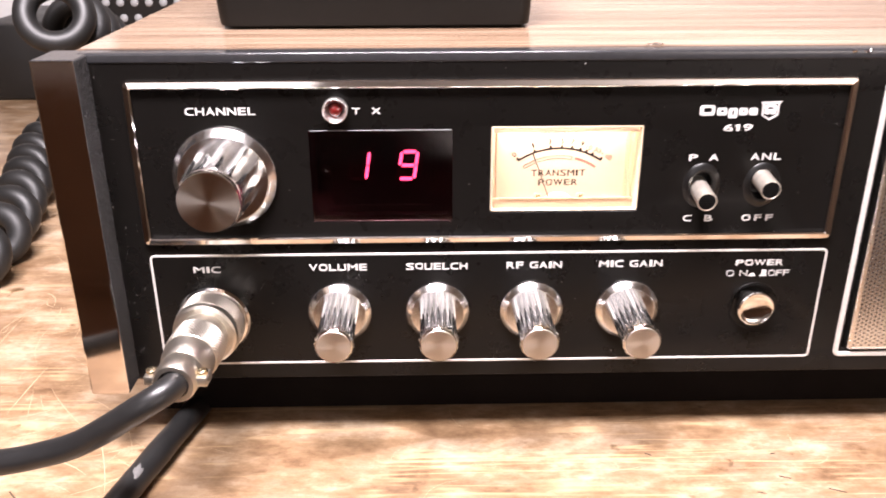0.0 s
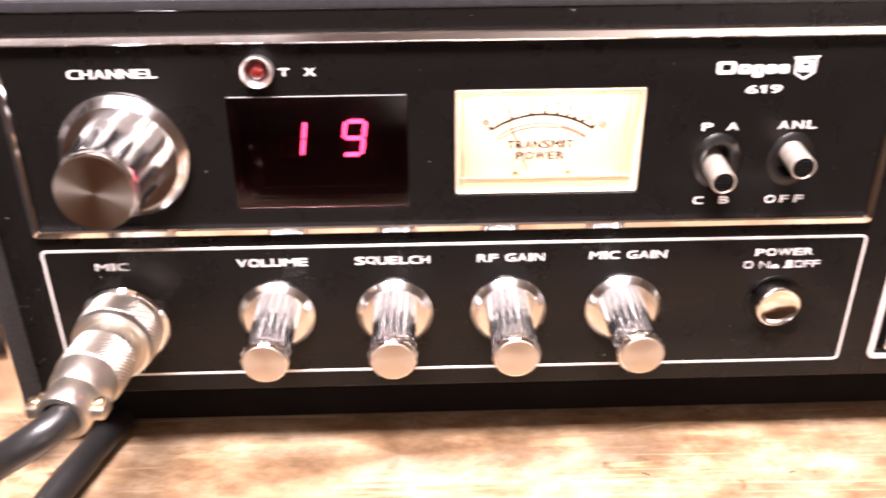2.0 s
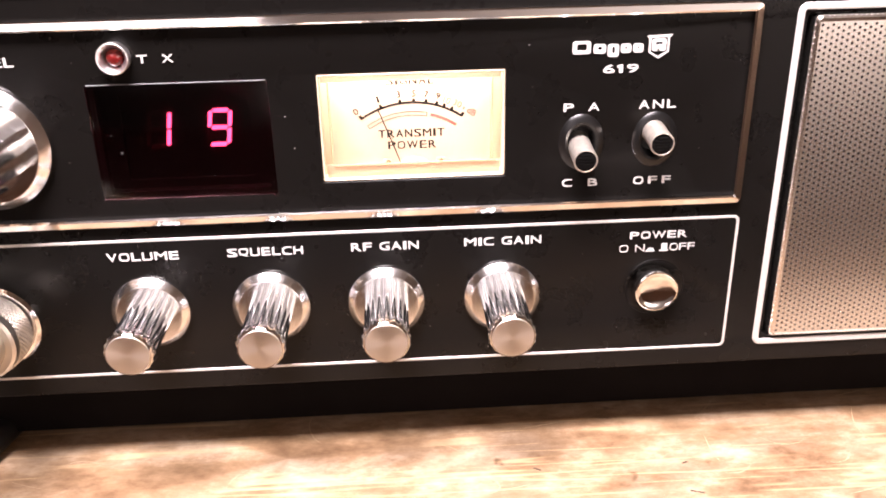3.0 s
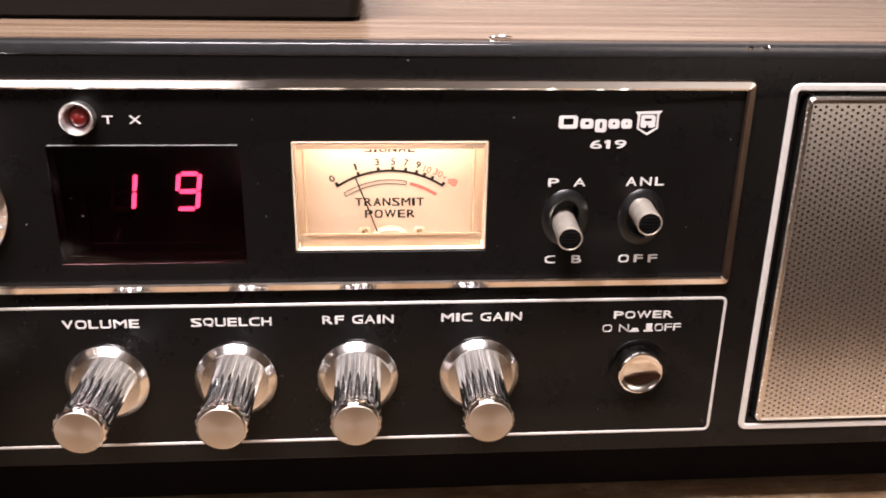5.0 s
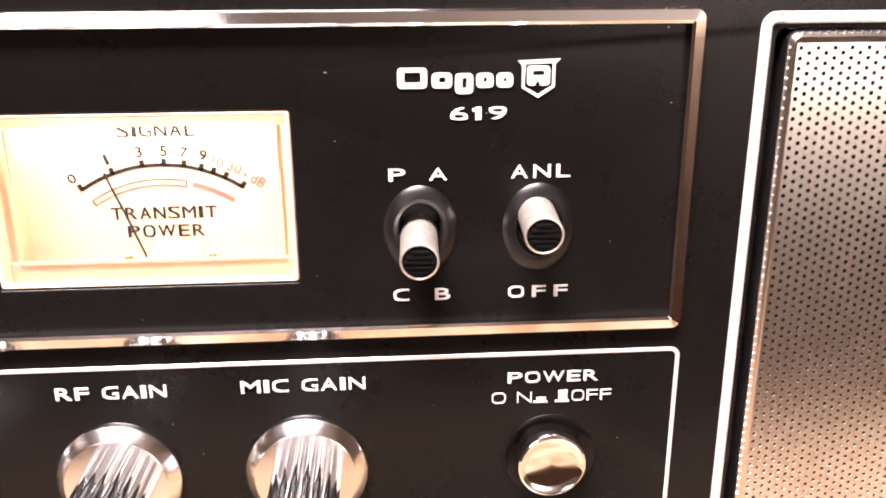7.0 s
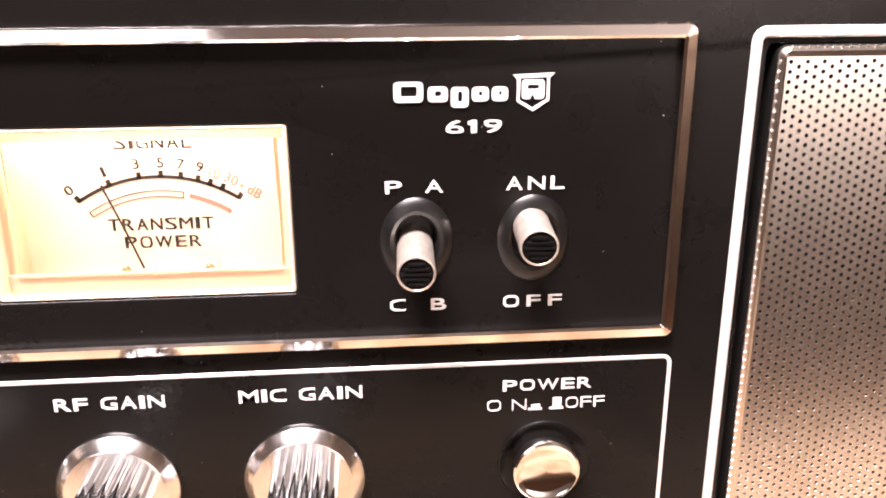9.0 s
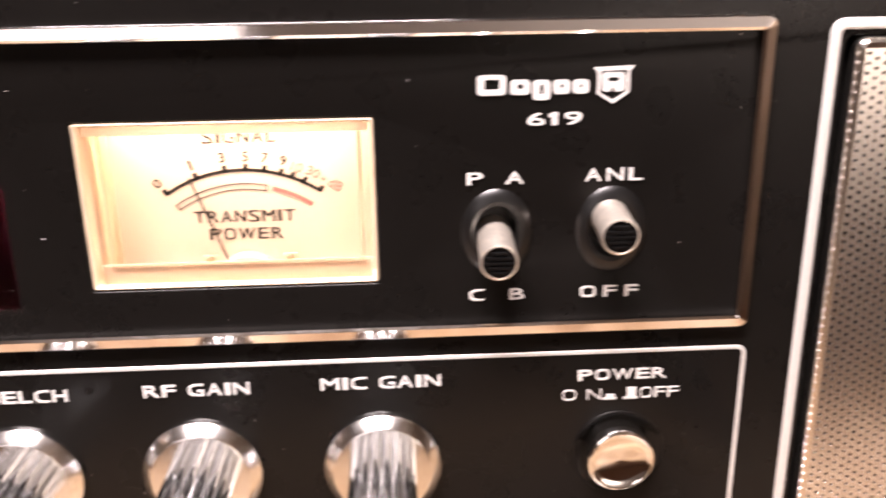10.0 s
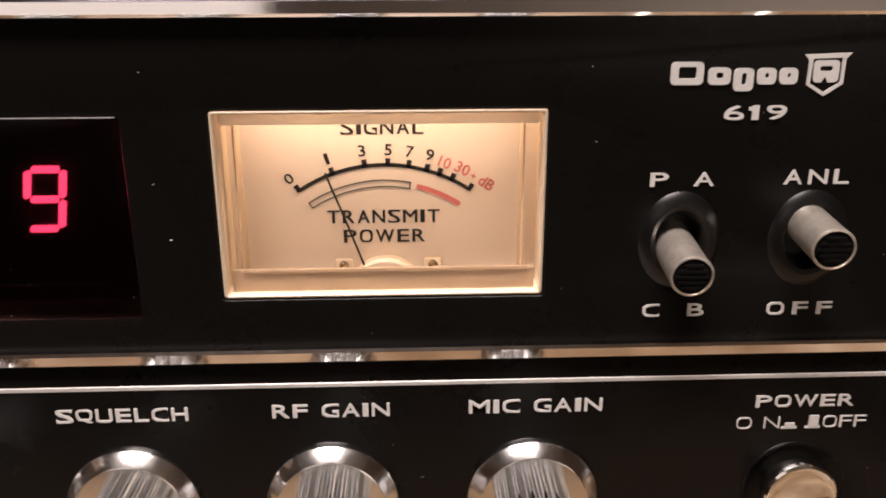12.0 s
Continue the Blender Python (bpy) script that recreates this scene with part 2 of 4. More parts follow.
def trim_ring(x0, x1, z0, z1, r):
    """A metal frame whose front slopes slightly outwards."""
    def lp(inset, y):
        return [(x, y, z) for x, z in rrect(x0 + inset, x1 - inset, z0 + inset, z1 - inset, max(r - inset, 0.0003))]
    return loft([lp(0, 0.0003), lp(0, -0.0008), lp(0.0003, -0.00115), lp(0.0017, -0.00145), lp(0.0021, -0.0011), lp(0.0021, 0.0003)], close=True)


def lathe(profile, n=48, flutes=0, depth=0.0, span=None, cap=True, bm=None, sharp=2.6):
    """Turned about the y axis: (radius, y) from the back to the front. Flutes between the indices in span."""
    loops = []
    for k, (r, y) in enumerate(profile):
        lp = []
        for i in range(n):
            a = 2 * math.pi * i / n
            rr = r
            if flutes and span and span[0] <= k <= span[1]:
                rr = r - depth * abs(math.sin(a * flutes / 2)) ** sharp
            lp.append((rr * math.cos(a), y, rr * math.sin(a)))
        loops.append(lp)
    return loft(loops, cap0=cap, cap1=cap, bm=bm)


def plate(outline, holes, y_front, thick, bevel=0.0):
    """A flat plate with holes through it, its face towards -y."""
    cu = bpy.data.curves.new("plate", "CURVE")
    cu.dimensions, cu.fill_mode = "2D", "BOTH"
    cu.extrude, cu.bevel_depth, cu.bevel_resolution = thick / 2 - bevel, bevel, 3
    cu.offset = -bevel
    for pts in (outline, *holes):
        sp = cu.splines.new("POLY")
        sp.points.add(len(pts) - 1)
        for p, (x, z) in zip(sp.points, pts):
            p.co = (x, z, 0, 1)
        sp.use_cyclic_u = True
    ob = new("plate", cu)
    me = bpy.data.meshes.new_from_object(ob.evaluated_get(bpy.context.evaluated_depsgraph_get()))
    bpy.data.objects.remove(ob)
    me.transform(Matrix(((1, 0, 0, 0), (0, 0, -1, y_front + thick / 2), (0, 1, 0, 0), (0, 0, 0, 1))))
    bm = bmesh.new()
    bm.from_mesh(me)
    bmesh.ops.remove_doubles(bm, verts=bm.verts, dist=1e-6)
    return bm


def lettering(text, x0, x1, z0, z1, y, depth=0.00012, turn=0.0, bold=0.005):
    """Built-in font, stretched to fill the box; faces -y."""
    cu = bpy.data.curves.new("text", "FONT")
    cu.body, cu.size, cu.extrude, cu.offset, cu.resolution_u = text, 1.0, 0.02, bold, 3
    ob = new("text", cu)
    me = bpy.data.meshes.new_from_object(ob.evaluated_get(bpy.context.evaluated_depsgraph_get()))
    bpy.data.objects.remove(ob)
    bm = bmesh.new()
    bm.from_mesh(me)
    xs, ys = [v.co.x for v in bm.verts], [v.co.y for v in bm.verts]
    ax, bx, ay, by = min(xs), max(xs), min(ys), max(ys)
    cx, cz, t = (x0 + x1) / 2, (z0 + z1) / 2, radians(turn)
    for v in bm.verts:
        u = (v.co.x - ax) / (bx - ax) * (x1 - x0) + x0 - cx
        w = (v.co.y - ay) / (by - ay) * (z1 - z0) + z0 - cz
        d = y - depth if v.co.z > 0 else y + depth
        v.co = (cx + u * math.cos(t) - w * math.sin(t), d, cz + u * math.sin(t) + w * math.cos(t))
    return bm


def join(*bms):
    out = bmesh.new()
    for b in bms:
        me = bpy.data.meshes.new("tmp")
        b.to_mesh(me)
        b.free()
        out.from_mesh(me)
        bpy.data.meshes.remove(me)
    return out


WIDTHS = {"I": 0.34, "M": 1.22, "W": 1.45, "N": 1.05, "L": 0.86, "E": 0.92, "F": 0.88, "1": 0.34, " ": 0.42}
SQUARED = {"O": 0.75, "C": 0.75, "G": 0.7, "Q": 0.7, "U": 0.6, "S": 0.45, "6": 0.4, "9": 0.4, "D": 0.6}


def wide_lettering(text, x0, x1, z0, z1, y, bold=0.007, gap=0.2, depth=0.0001):
    """Built-in font, letter by letter in wide proportions with squared-off bowls; faces -y."""
    total = sum(WIDTHS.get(c, 1.0) for c in text) + gap * (len(text) - 1)
    at, made = x0, []
    for c in text:
        w = WIDTHS.get(c, 1.0) * (x1 - x0) / total
        if c != " ":
            bm = lettering(c, -1, 1, -1, 1, 0.0, 1.0, 0, bold)
            a = SQUARED.get(c, 0.0)
            for v in bm.verts:
                u, h = v.co.x, v.co.z
                if a and (c != "D" or u > 0) and (c != "U" or h < 0):
                    k = 1 + a * (math.hypot(u, h) / max(abs(u), abs(h), 1e-6) - 1)
                    u, h = max(-1, min(1, u * k)), max(-1, min(1, h * k))
                v.co = (at + (u + 1) * w / 2, y + math.copysign(depth, v.co.y), z0 + (h + 1) * (z1 - z0) / 2)
            made.append(bm)
            if c == "1":
                made.append(box(at - 0.5 * w, at + 0.4 * w, y - depth * 0.9, y + depth * 0.9, z1 - 0.36 * (z1 - z0), z1 - 0.10 * (z1 - z0)))
        at += w + gap * (x1 - x0) / total
    return join(*made)


def tube(points, radius, n=14, closed_ends=True, wobble=0.0):
    """A round cord along a list of points, with a steady frame."""
    pts = [Vector(p) for p in points]
    loops, up = [], Vector((0.01, 0.02, 1)).normalized()
    for i, p in enumerate(pts):
        d = (pts[min(i + 1, len(pts) - 1)] - pts[max(i - 1, 0)]).normalized()
        side = d.cross(up).normalized() if d.cross(up).length > 1e-4 else d.orthogonal().normalized()
        up = side.cross(d).normalized()
        r = radius * (1 + wobble * noise.noise(p * 90))
        loops.append([tuple(p + (side * math.cos(a) + up * math.sin(a)) * r) for a in (2 * math.pi * k / n for k in range(n))])
    return loft(loops, cap0=closed_ends, cap1=closed_ends)


def spline(ctrl, steps=10):
    """Catmull-Rom through the control points."""
    c = [Vector(p) for p in ctrl]
    c = [2 * c[0] - c[1]] + c + [2 * c[-1] - c[-2]]
    out = []
    for i in range(1, len(c) - 2):
        for s in range(steps):
            t = s / steps
            p0, p1, p2, p3 = c[i - 1], c[i], c[i + 1], c[i + 2]
            out.append(0.5 * ((2 * p1) + (p2 - p0) * t + (2 * p0 - 5 * p1 + 4 * p2 - p3) * t * t + (3 * p1 - p0 - 3 * p2 + p3) * t ** 3))
    return out + [c[-2]]


# ---- the room and the bench ----
def room():
    # Unseen shell closing the room; its tones are picked for the chrome's reflections.
    tagged(part("floor", box(-2.0, 2.0, -2.2, 0.9, -0.95, -0.90), FLOOR), "unseen brown floor in front of the bench", "floor", kind="structure")
    tagged(part("ceiling", box(-2.0, 2.0, -2.2, 0.9, 1.55, 1.6), ROOM), "unseen brown ceiling added to close the room", "ceiling", kind="structure")
    tagged(part("wall_north", box(-2.0, 2.0, 0.80, 0.9, -0.9, 1.55), PLASTER), "pale plaster wall behind the workbench", "wall", kind="structure")
    tagged(part("wall_south", box(-2.0, 2.0, -2.2, -2.1, -0.9, 1.55), PLASTER), "pale plaster wall across the room", "wall", kind="structure")
    # Unseen panel, added only to reflect as a dark brown band.
    tagged(part("reflected_panel", box(-1.9, 1.9, -2.1, -2.075, -0.9, -0.32), REFLECTED_BROWN), "unseen brown panel added for dark reflections in chrome and grille", "wall panelling", kind="structure")
    tagged(part("wall_west", box(-2.0, -1.9, -2.1, 0.8, -0.9, 1.55), ROOM), "unseen brown side wall added to close the room", "wall", kind="structure")
    tagged(part("wall_east", box(1.9, 2.0, -2.1, 0.8, -0.9, 1.55), ROOM), "unseen brown side wall added to close the room", "wall", kind="structure")


def workbench():
    b = thing("workbench", (0, 0.3, -0.9), "worn tan wooden workbench with scratches and dark stains", "workbench")
    part("bench_top", box(-0.9, 0.9, -0.085, 0.72, -0.04, 0.0, 0.003), BENCH, b)
    part("apron", box(-0.85, 0.85, -0.06, -0.04, -0.14, -0.0405), BENCH, b)
    for x in (-0.82, 0.74):
        for y in (-0.055, 0.60):
            part("leg", box(x, x + 0.08, y + 0.02, y + 0.1, -0.9, -0.0405, 0.003), BENCH, b)
    # pale scratches and dark nicks worked into the surface
    rng = random.Random(11)
    bm = bmesh.new()

    def stroke(x, y, ang, length, width, bend):
        n, rows = 7, []
        for i in range(n + 1):
            t = i / n
            u, v = (t - 0.5) * length, bend * (t - 0.5) ** 2
            w = width * (0.15 + math.sin(math.pi * t)) / 2
            c, d = math.cos(ang), math.sin(ang)
            p = Vector((x + u * c - v * d, y + u * d + v * c, 0.00004))
            q = Vector((-d * w, c * w, 0))
            rows.append((bm.verts.new(p + q), bm.verts.new(p - q)))
        for (e, f), (g, h) in zip(rows, rows[1:]):
            bm.faces.new((e, f, h, g))
    for i in range(380):
        if i < 300:
            x, y, ang = rng.uniform(-0.32, -0.08), rng.uniform(-0.08, 0.22), rng.choice((0.5, 0.9, -0.6, 2.0, 1.5)) + rng.gauss(0, 0.2)
        else:
            x, y, ang = rng.uniform(-0.1, 0.26), rng.uniform(-0.083, 0.03), rng.choice((0.15, -0.3, 1.5, 0.7)) + rng.gauss(0, 0.25)
        stroke(x, y, ang, rng.uniform(0.006, 0.050 if i < 300 else 0.018), rng.uniform(0.00010, 0.00036 if i < 300 else 0.0003), rng.gauss(0, 0.012))
    tagged(part("scratch_wear", bm, SCRATCH, b, "pale scratches in the worn wood", smooth=0), kind="stuff")
    for x, y, ang, n in ((0.1035, -0.0221, -0.35, 0.0036), (0.1165, -0.0285, -0.4, 0.0050), (0.1040, -0.0105, 0.3, 0.0018), (0.0652, -0.0100, -0.5, 0.0022), (0.0940, -0.0290, -0.3, 0.0025), (-0.1240, -0.0250, -0.8, 0.0055), (0.0700, -0.0330, -0.4, 0.0030)):
        d = box(-n / 2, n / 2, -0.0003, 0.0003, -0.0002, 0.00006, 0.0001, 1)
        bmesh.ops.rotate(d, verts=d.verts, matrix=Matrix.Rotation(ang, 3, "Z"))
        bmesh.ops.translate(d, verts=d.verts, vec=(x, y, 0))
        part("nick", d, STAIN, b, "dark nick in the wood")


room()
workbench()

# ---- the radio ----
Z0, Z1, XL, XR = 0.0235, 0.1215, -0.0945, 0.2300
radio = thing("cb_radio", (0.065, 0.1, 0), "black and chrome base-station radio with walnut-vinyl cabinet on the bench", "radio")


def cabinet():
    def lp(o, y):
        return [(x, y, z) for x, z in rrect(XL - 0.0025 + o, XR + 0.0025 - o, Z0 + 0.001 + o, 0.1228 - o, 0.0012, 3)]
    bm = loft([lp(0.003, 0.235), lp(0.003, 0.0062), lp(0, 0.0062), lp(0, 0.2345), lp(0.0005, 0.235), lp(0.003, 0.235)], cap0=False)
    bm.faces.new([bm.verts.new(p) for p in lp(0.003, 0.2345)])
    part("cabinet", bm, VINYL, radio, "walnut woodgrain vinyl cabinet with chipped front edge")
    # Matt black block added to darken the shaded gap under the cabinet.
    part("underside_shade", box(XL + 0.002, XR - 0.002, 0.0135, 0.225, 0.0035, Z0 + 0.0008, 0.0006), VOID, radio, "black block standing in for the deep shade under the radio")
    for x in (-0.07, 0.205):
        for y in (0.045, 0.21):
            bm = lathe([(0.0105, 0), (0.0105, 0.001), (0.0085, Z0 + 0.0015)], 28)
            bmesh.ops.rotate(bm, verts=bm.verts, matrix=Matrix.Rotation(radians(90), 3, "X"))
            bmesh.ops.translate(bm, verts=bm.verts, vec=(x, y, 0))
            part("foot", bm, DARK, radio, "black rubber foot")


TOG = ((0.0750, 0.0845), (0.0922, 0.0845))
BTN = (0.0951, 0.0465)
MET = (0.0151, 0.0574, 0.0772, 0.1023)
SPK = (0.1222, 0.2180, 0.0285, 0.1147)


def faceplate():
    holes = [rrect(*MET, 0.0004, 2), rrect(-0.0347, 0.0042, 0.0754, 0.1016, 0.0003, 2), rrect(SPK[0] + 0.0024, SPK[1] - 0.0024, SPK[2] + 0.0024, SPK[3] - 0.0024, 0.0012, 4)]
    holes += [circle(x, z, 0.0043) for x, z in TOG] + [circle(*BTN, 0.0074)]
    face = part("faceplate", plate(rrect(XL, XR, Z0, Z1, 0.0006, 2), holes, 0.0, 0.005, 0.0003), BLACK, radio, "satin black front panel with dust and fine wear")
    lip = box(XL, XR, -0.0003, 0.0064, Z1 - 0.0016, Z1 + 0.0012, 0.0006, 5)
    part("top_lip", lip, LIP, face, "worn black metal top lip", smooth=25)
    part("upper_trim", trim_ring(-0.0836, 0.1143, 0.0683, 0.1154, 0.0016), TRIM, face, "polished chrome frame round the display row")
    part("lower_outline", border(-0.0832, 0.1149, 0.0284, 0.0649, 0.0016, 0.0007, 0.0002, -0.00012, 0.0001), SILVER, face, "thin silver painted line")
    part("speaker_outline", border(*SPK, 0.0022, 0.0016, 0.0002, -0.0005, 0.0003), SILVER, face, "silver painted speaker border")
    return face


face = faceplate()
cabinet()


def side_cap(x0, x1, inner):
    bm = box(x0, x1, -0.0092, 0.0058, Z0 + 0.0006, 0.1226, 0.0005)
    bm.normal_update()
    for f in bm.faces:
        f.material_index = 1 if f.normal.x * inner > 0.7 else 2 if f.normal.z > 0.7 else 0
    part("side_cap", bm, [CAP_CHROME, SCUFFED, LIP], radio, "polished chrome end cap with speckled black inner side", smooth=12)


side_cap(-0.1029, -0.0916, 1)
side_cap(0.2281, 0.2393, -1)


def dish(name, cx, cz, r, deep, rim=0.0):
    if rim:
        # moulded collar: rounded rim standing proud, then a straight dark socket
        prof = [(r + 0.0006, 0.0002), (r + 0.0003, -rim * 0.2), (r - 0.0003, -rim * 0.7), (r - 0.0010, -rim), (r - 0.0015, -rim * 0.7), (r - 0.0018, 0.0), (r - 0.0021, deep * 0.5), (r - 0.0022, deep), (0.0003, deep)]
    else:
        prof = [(r * 1.03, 0.0001), (r * 1.01, -0.00015), (r * 0.97, -0.0001), (r * 0.93, 0.0002), (r * 0.84, deep * 0.7), (r * 0.72, deep), (0.0005, deep)]
    bm = lathe(prof, 48, cap=False)
    return part(name, bm, COLLAR if rim else BLACK, face, "glossy black moulded recess", (cx, 0, cz))


def speaker():
    x0, x1, z0, z1 = SPK[0] + 0.0038, SPK[1] - 0.0038, SPK[2] + 0.0024, SPK[3] - 0.0026
    dx, dz, hole, y = 0.00122, 0.00140, 0.00030, -0.0010
    gx0, gz0 = x0 + 0.0012, z0 + 0.0012
    nx, nz = int((x1 - x0 - 0.0024) / dx), int((z1 - z0 - 0.0024) / dz)
    verts, faces, walls = [], [], []
    ring = [(1, 0), (1, 1), (0, 1), (-1, 1), (-1, 0), (-1, -1), (0, -1), (1, -1)]
    for i in range(nx):
        shift = (i % 2) * 0.5
        for j in range(nz - (i % 2)):
            cx, cz, k = gx0 + (i + 0.5) * dx, gz0 + (j + 0.5 + shift) * dz, len(verts)
            verts += [(cx + a * dx / 2, y, cz + b * dz / 2) for a, b in ring]
            for rr, yy in ((hole * 1.06, y), (hole, y + 0.00003), (hole * 0.9, y + 0.0006)):
                verts += [(cx + rr * math.cos(math.pi * n / 4), yy, cz + rr * math.sin(math.pi * n / 4)) for n in range(8)]
            for n in range(8):
                m = (n + 1) % 8
                faces += [(k + o + n, k + o + m, k + o + 8 + m, k + o + 8 + n) for o in (0, 8, 16)]
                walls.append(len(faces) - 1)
        if i % 2:
            for a, b in ((gz0, gz0 + dz / 2), (gz0 + (nz - 0.5) * dz, gz0 + nz * dz)):
                k = len(verts)
                verts += [(gx0 + i * dx, y, a), (gx0 + (i + 1) * dx, y, a), (gx0 + (i + 1) * dx, y, b), (gx0 + i * dx, y, b)]
                faces.append((k, k + 1, k + 2, k + 3))
    me = bpy.data.meshes.new("perforated_sheet")
    me.from_pydata(verts, [], faces)
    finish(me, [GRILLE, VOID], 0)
    # Hole walls coloured black: the shade inside the holes is put into the colour.
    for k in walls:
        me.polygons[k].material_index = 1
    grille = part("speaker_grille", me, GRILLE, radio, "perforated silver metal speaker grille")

    def lp(inset, yy, r):
        return [(x, yy, z) for x, z in rrect(x0 + inset, x1 - inset, z0 + inset, z1 - inset, r)]
    gx1, gz1 = gx0 + nx * dx, gz0 + nz * dz
    inner = [(x, y, z) for x, z in rrect(gx0, gx1, gz0, gz1, 0.00005)]
    bm = loft([lp(0, 0.003, 0.0016), lp(0, -0.0001, 0.0016), lp(0.0003, -0.0008, 0.0014), lp(0.0008, -0.00115, 0.001), inner])
    part("rolled_edge", bm, GRILLE, grille, "rolled grille edge")
    # punched dimples along the rolled edge
    bm = bmesh.new()
    for j in range(nz):
        bmesh.ops.create_icosphere(bm, subdivisions=1, radius=0.00034, matrix=Matrix.Translation((x0 + 0.0003, -0.0007, gz0 + (j + 0.5) * dz)))
    for i in range(nx):
        bmesh.ops.create_icosphere(bm, subdivisions=1, radius=0.00034, matrix=Matrix.Translation((gx0 + (i + 0.5) * dx, -0.0007, z1 - 0.0003)))
    tagged(part("dimpled_edge", bm, GRILLE, grille), kind="stuff")
    part("speaker_backing", box(SPK[0] + 0.001, SPK[1] - 0.001, 0.0052, 0.0060, SPK[2] + 0.001, SPK[3] - 0.001), DARK, radio, "black cloth behind the grille")


speaker()


# knobs
def small_knob_meshes():
    skirt = lathe([(0.0094, 0.0), (0.0095, -0.0003), (0.0094, -0.0008), (0.0092, -0.0011), (0.0078, -0.0024), (0.0077, -0.00245), (0.003, -0.00245)], 72)
    body = lathe([(0.0053, -0.0018), (0.0053, -0.0060), (0.0053, -0.0174), (0.0050, -0.0180)], 216, 18, 0.0007, (0, 2))
    rim = lathe([(0.0050, -0.0178), (0.0054, -0.0184), (0.0057, -0.0194), (0.0057, -0.0201), (0.0052, -0.0209), (0.0050, -0.0211), (0.0048, -0.0211), (0.0048, -0.0207)], 216, 18, 0.0003, (1, 3))
    cap = lathe([(0.0048, -0.0206), (0.0048, -0.0212), (0.0047, -0.0213), (0.0001, -0.0213)], 48)
    out = []
    for nm, bm, m in (("skirt", skirt, SKIRT), ("fluted_grip", body, GRIP), ("end_rim", rim, CHROME), ("end_cap", cap, PALE_CAP)):
        bmesh.ops.recalc_face_normals(bm, faces=bm.faces)
        me = bpy.data.meshes.new(nm)
        bm.to_mesh(me)
        bm.free()
        out.append(finish(me, m, 15 if nm in ("skirt", "end_cap") else 40))
    return out


SMALL = small_knob_meshes()


def small_knob(x, z, turn, label):
    k = part("control_knob", SMALL[1], None, radio, label, (x, 0, z))
    k.rotation_euler = (0, radians(turn), 0)
    part("skirt", SMALL[0], None, k, "mirror chrome skirt")
    part("end_rim", SMALL[2], None, k, "bright chamfered rim")
    part("end_cap", SMALL[3], None, k, "spun aluminium end")


for x, turn in ((-0.0290, 4), (0.0001, 11), (0.0282, -7), (0.0568, 20)):
    small_knob(x, 0.0459, turn, "fluted chrome control knob on the front panel")


def channel_knob():
    body = lathe([(0.0100, -0.0028), (0.0097, -0.0080), (0.0090, -0.0170), (0.0086, -0.0182), (0.0084, -0.0188)], 252, 14, 0.0009, (0, 2), sharp=0.9)
    k = part("channel_knob", body, GRIP, radio, "large fluted chrome channel selector knob", (-0.0588, 0, 0.0884))
    part("skirt", lathe([(0.0143, 0.0), (0.0145, -0.0005), (0.0144, -0.0011), (0.0141, -0.0015), (0.0124, -0.0032), (0.0123, -0.00325), (0.006, -0.00325)], 72), SKIRT, k, "mirror chrome skirt", smooth=15)
    part("end_cap", lathe([(0.0083, -0.0188), (0.0084, -0.0205), (0.0080, -0.0212), (0.0001, -0.0212)], 64), CAP, k, "spun aluminium face")


channel_knob()


# toggles and button
def rod(a, b, r, rim=0.0003, n=28):
    a, b = Vector(a), Vector(b)
    d = (b - a)
    bm = lathe([(r * 0.92, 0), (r, -rim), (r, -d.length + rim), (r - rim, -d.length)], n)
    rot = Vector((0, -1, 0)).rotation_difference(d.normalized()).to_matrix()
    bmesh.ops.rotate(bm, verts=bm.verts, matrix=rot)
    bmesh.ops.translate(bm, verts=bm.verts, vec=a)
    return bm, rot, b


def toggle(name, cx, cz, base, tip, label):
    recess = dish("switch_recess", cx, cz + 0.0002, 0.0049, 0.0034, 0.0009)
    recess.scale = (1.0, 1.0, 1.24)
    bm, rot, end = rod(base, tip, 0.0027)
    lever = part(name, bm, ALUM, radio, label)
    bm = lathe([(0.00242, 0.0001), (0.00242, -0.00015)], 30)
    for i in range(5):
        w = 0.0043 - 0.0007 * abs(i - 2) ** 1.5
        bmesh.ops.create_cube(bm, size=1, matrix=Matrix.LocRotScale((0, -0.0003, (i - 2) * 0.00075), None, (w, 0.0004, 0.00034)))
    bmesh.ops.rotate(bm, verts=bm.verts, matrix=rot)
    bmesh.ops.translate(bm, verts=bm.verts, vec=end)
    part("lever_tip", bm, DISH, lever, "ribbed black lever end")
    bm = lathe([(0.00271, 0.0004), (0.00276, 0.0003), (0.00276, -0.0001), (0.00268, -0.0003), (0.00248, -0.00035), (0.00238, -0.0002)], 32, cap=False)
    bmesh.ops.rotate(bm, verts=bm.verts, matrix=rot)
    bmesh.ops.translate(bm, verts=bm.verts, vec=end)
    part("tip_ring", bm, ALUM, lever, "bright chrome ring round the end")


toggle("toggle_switch", *TOG[0], (0.0749, 0.0042, 0.0838), (0.0745, -0.0078, 0.0826), "silver toggle lever flipped down, ribbed black end")
toggle("toggle_switch", *TOG[1], (0.0919, 0.0042, 0.0872), (0.0914, -0.0085, 0.0861), "silver toggle lever flipped up, ribbed black end")


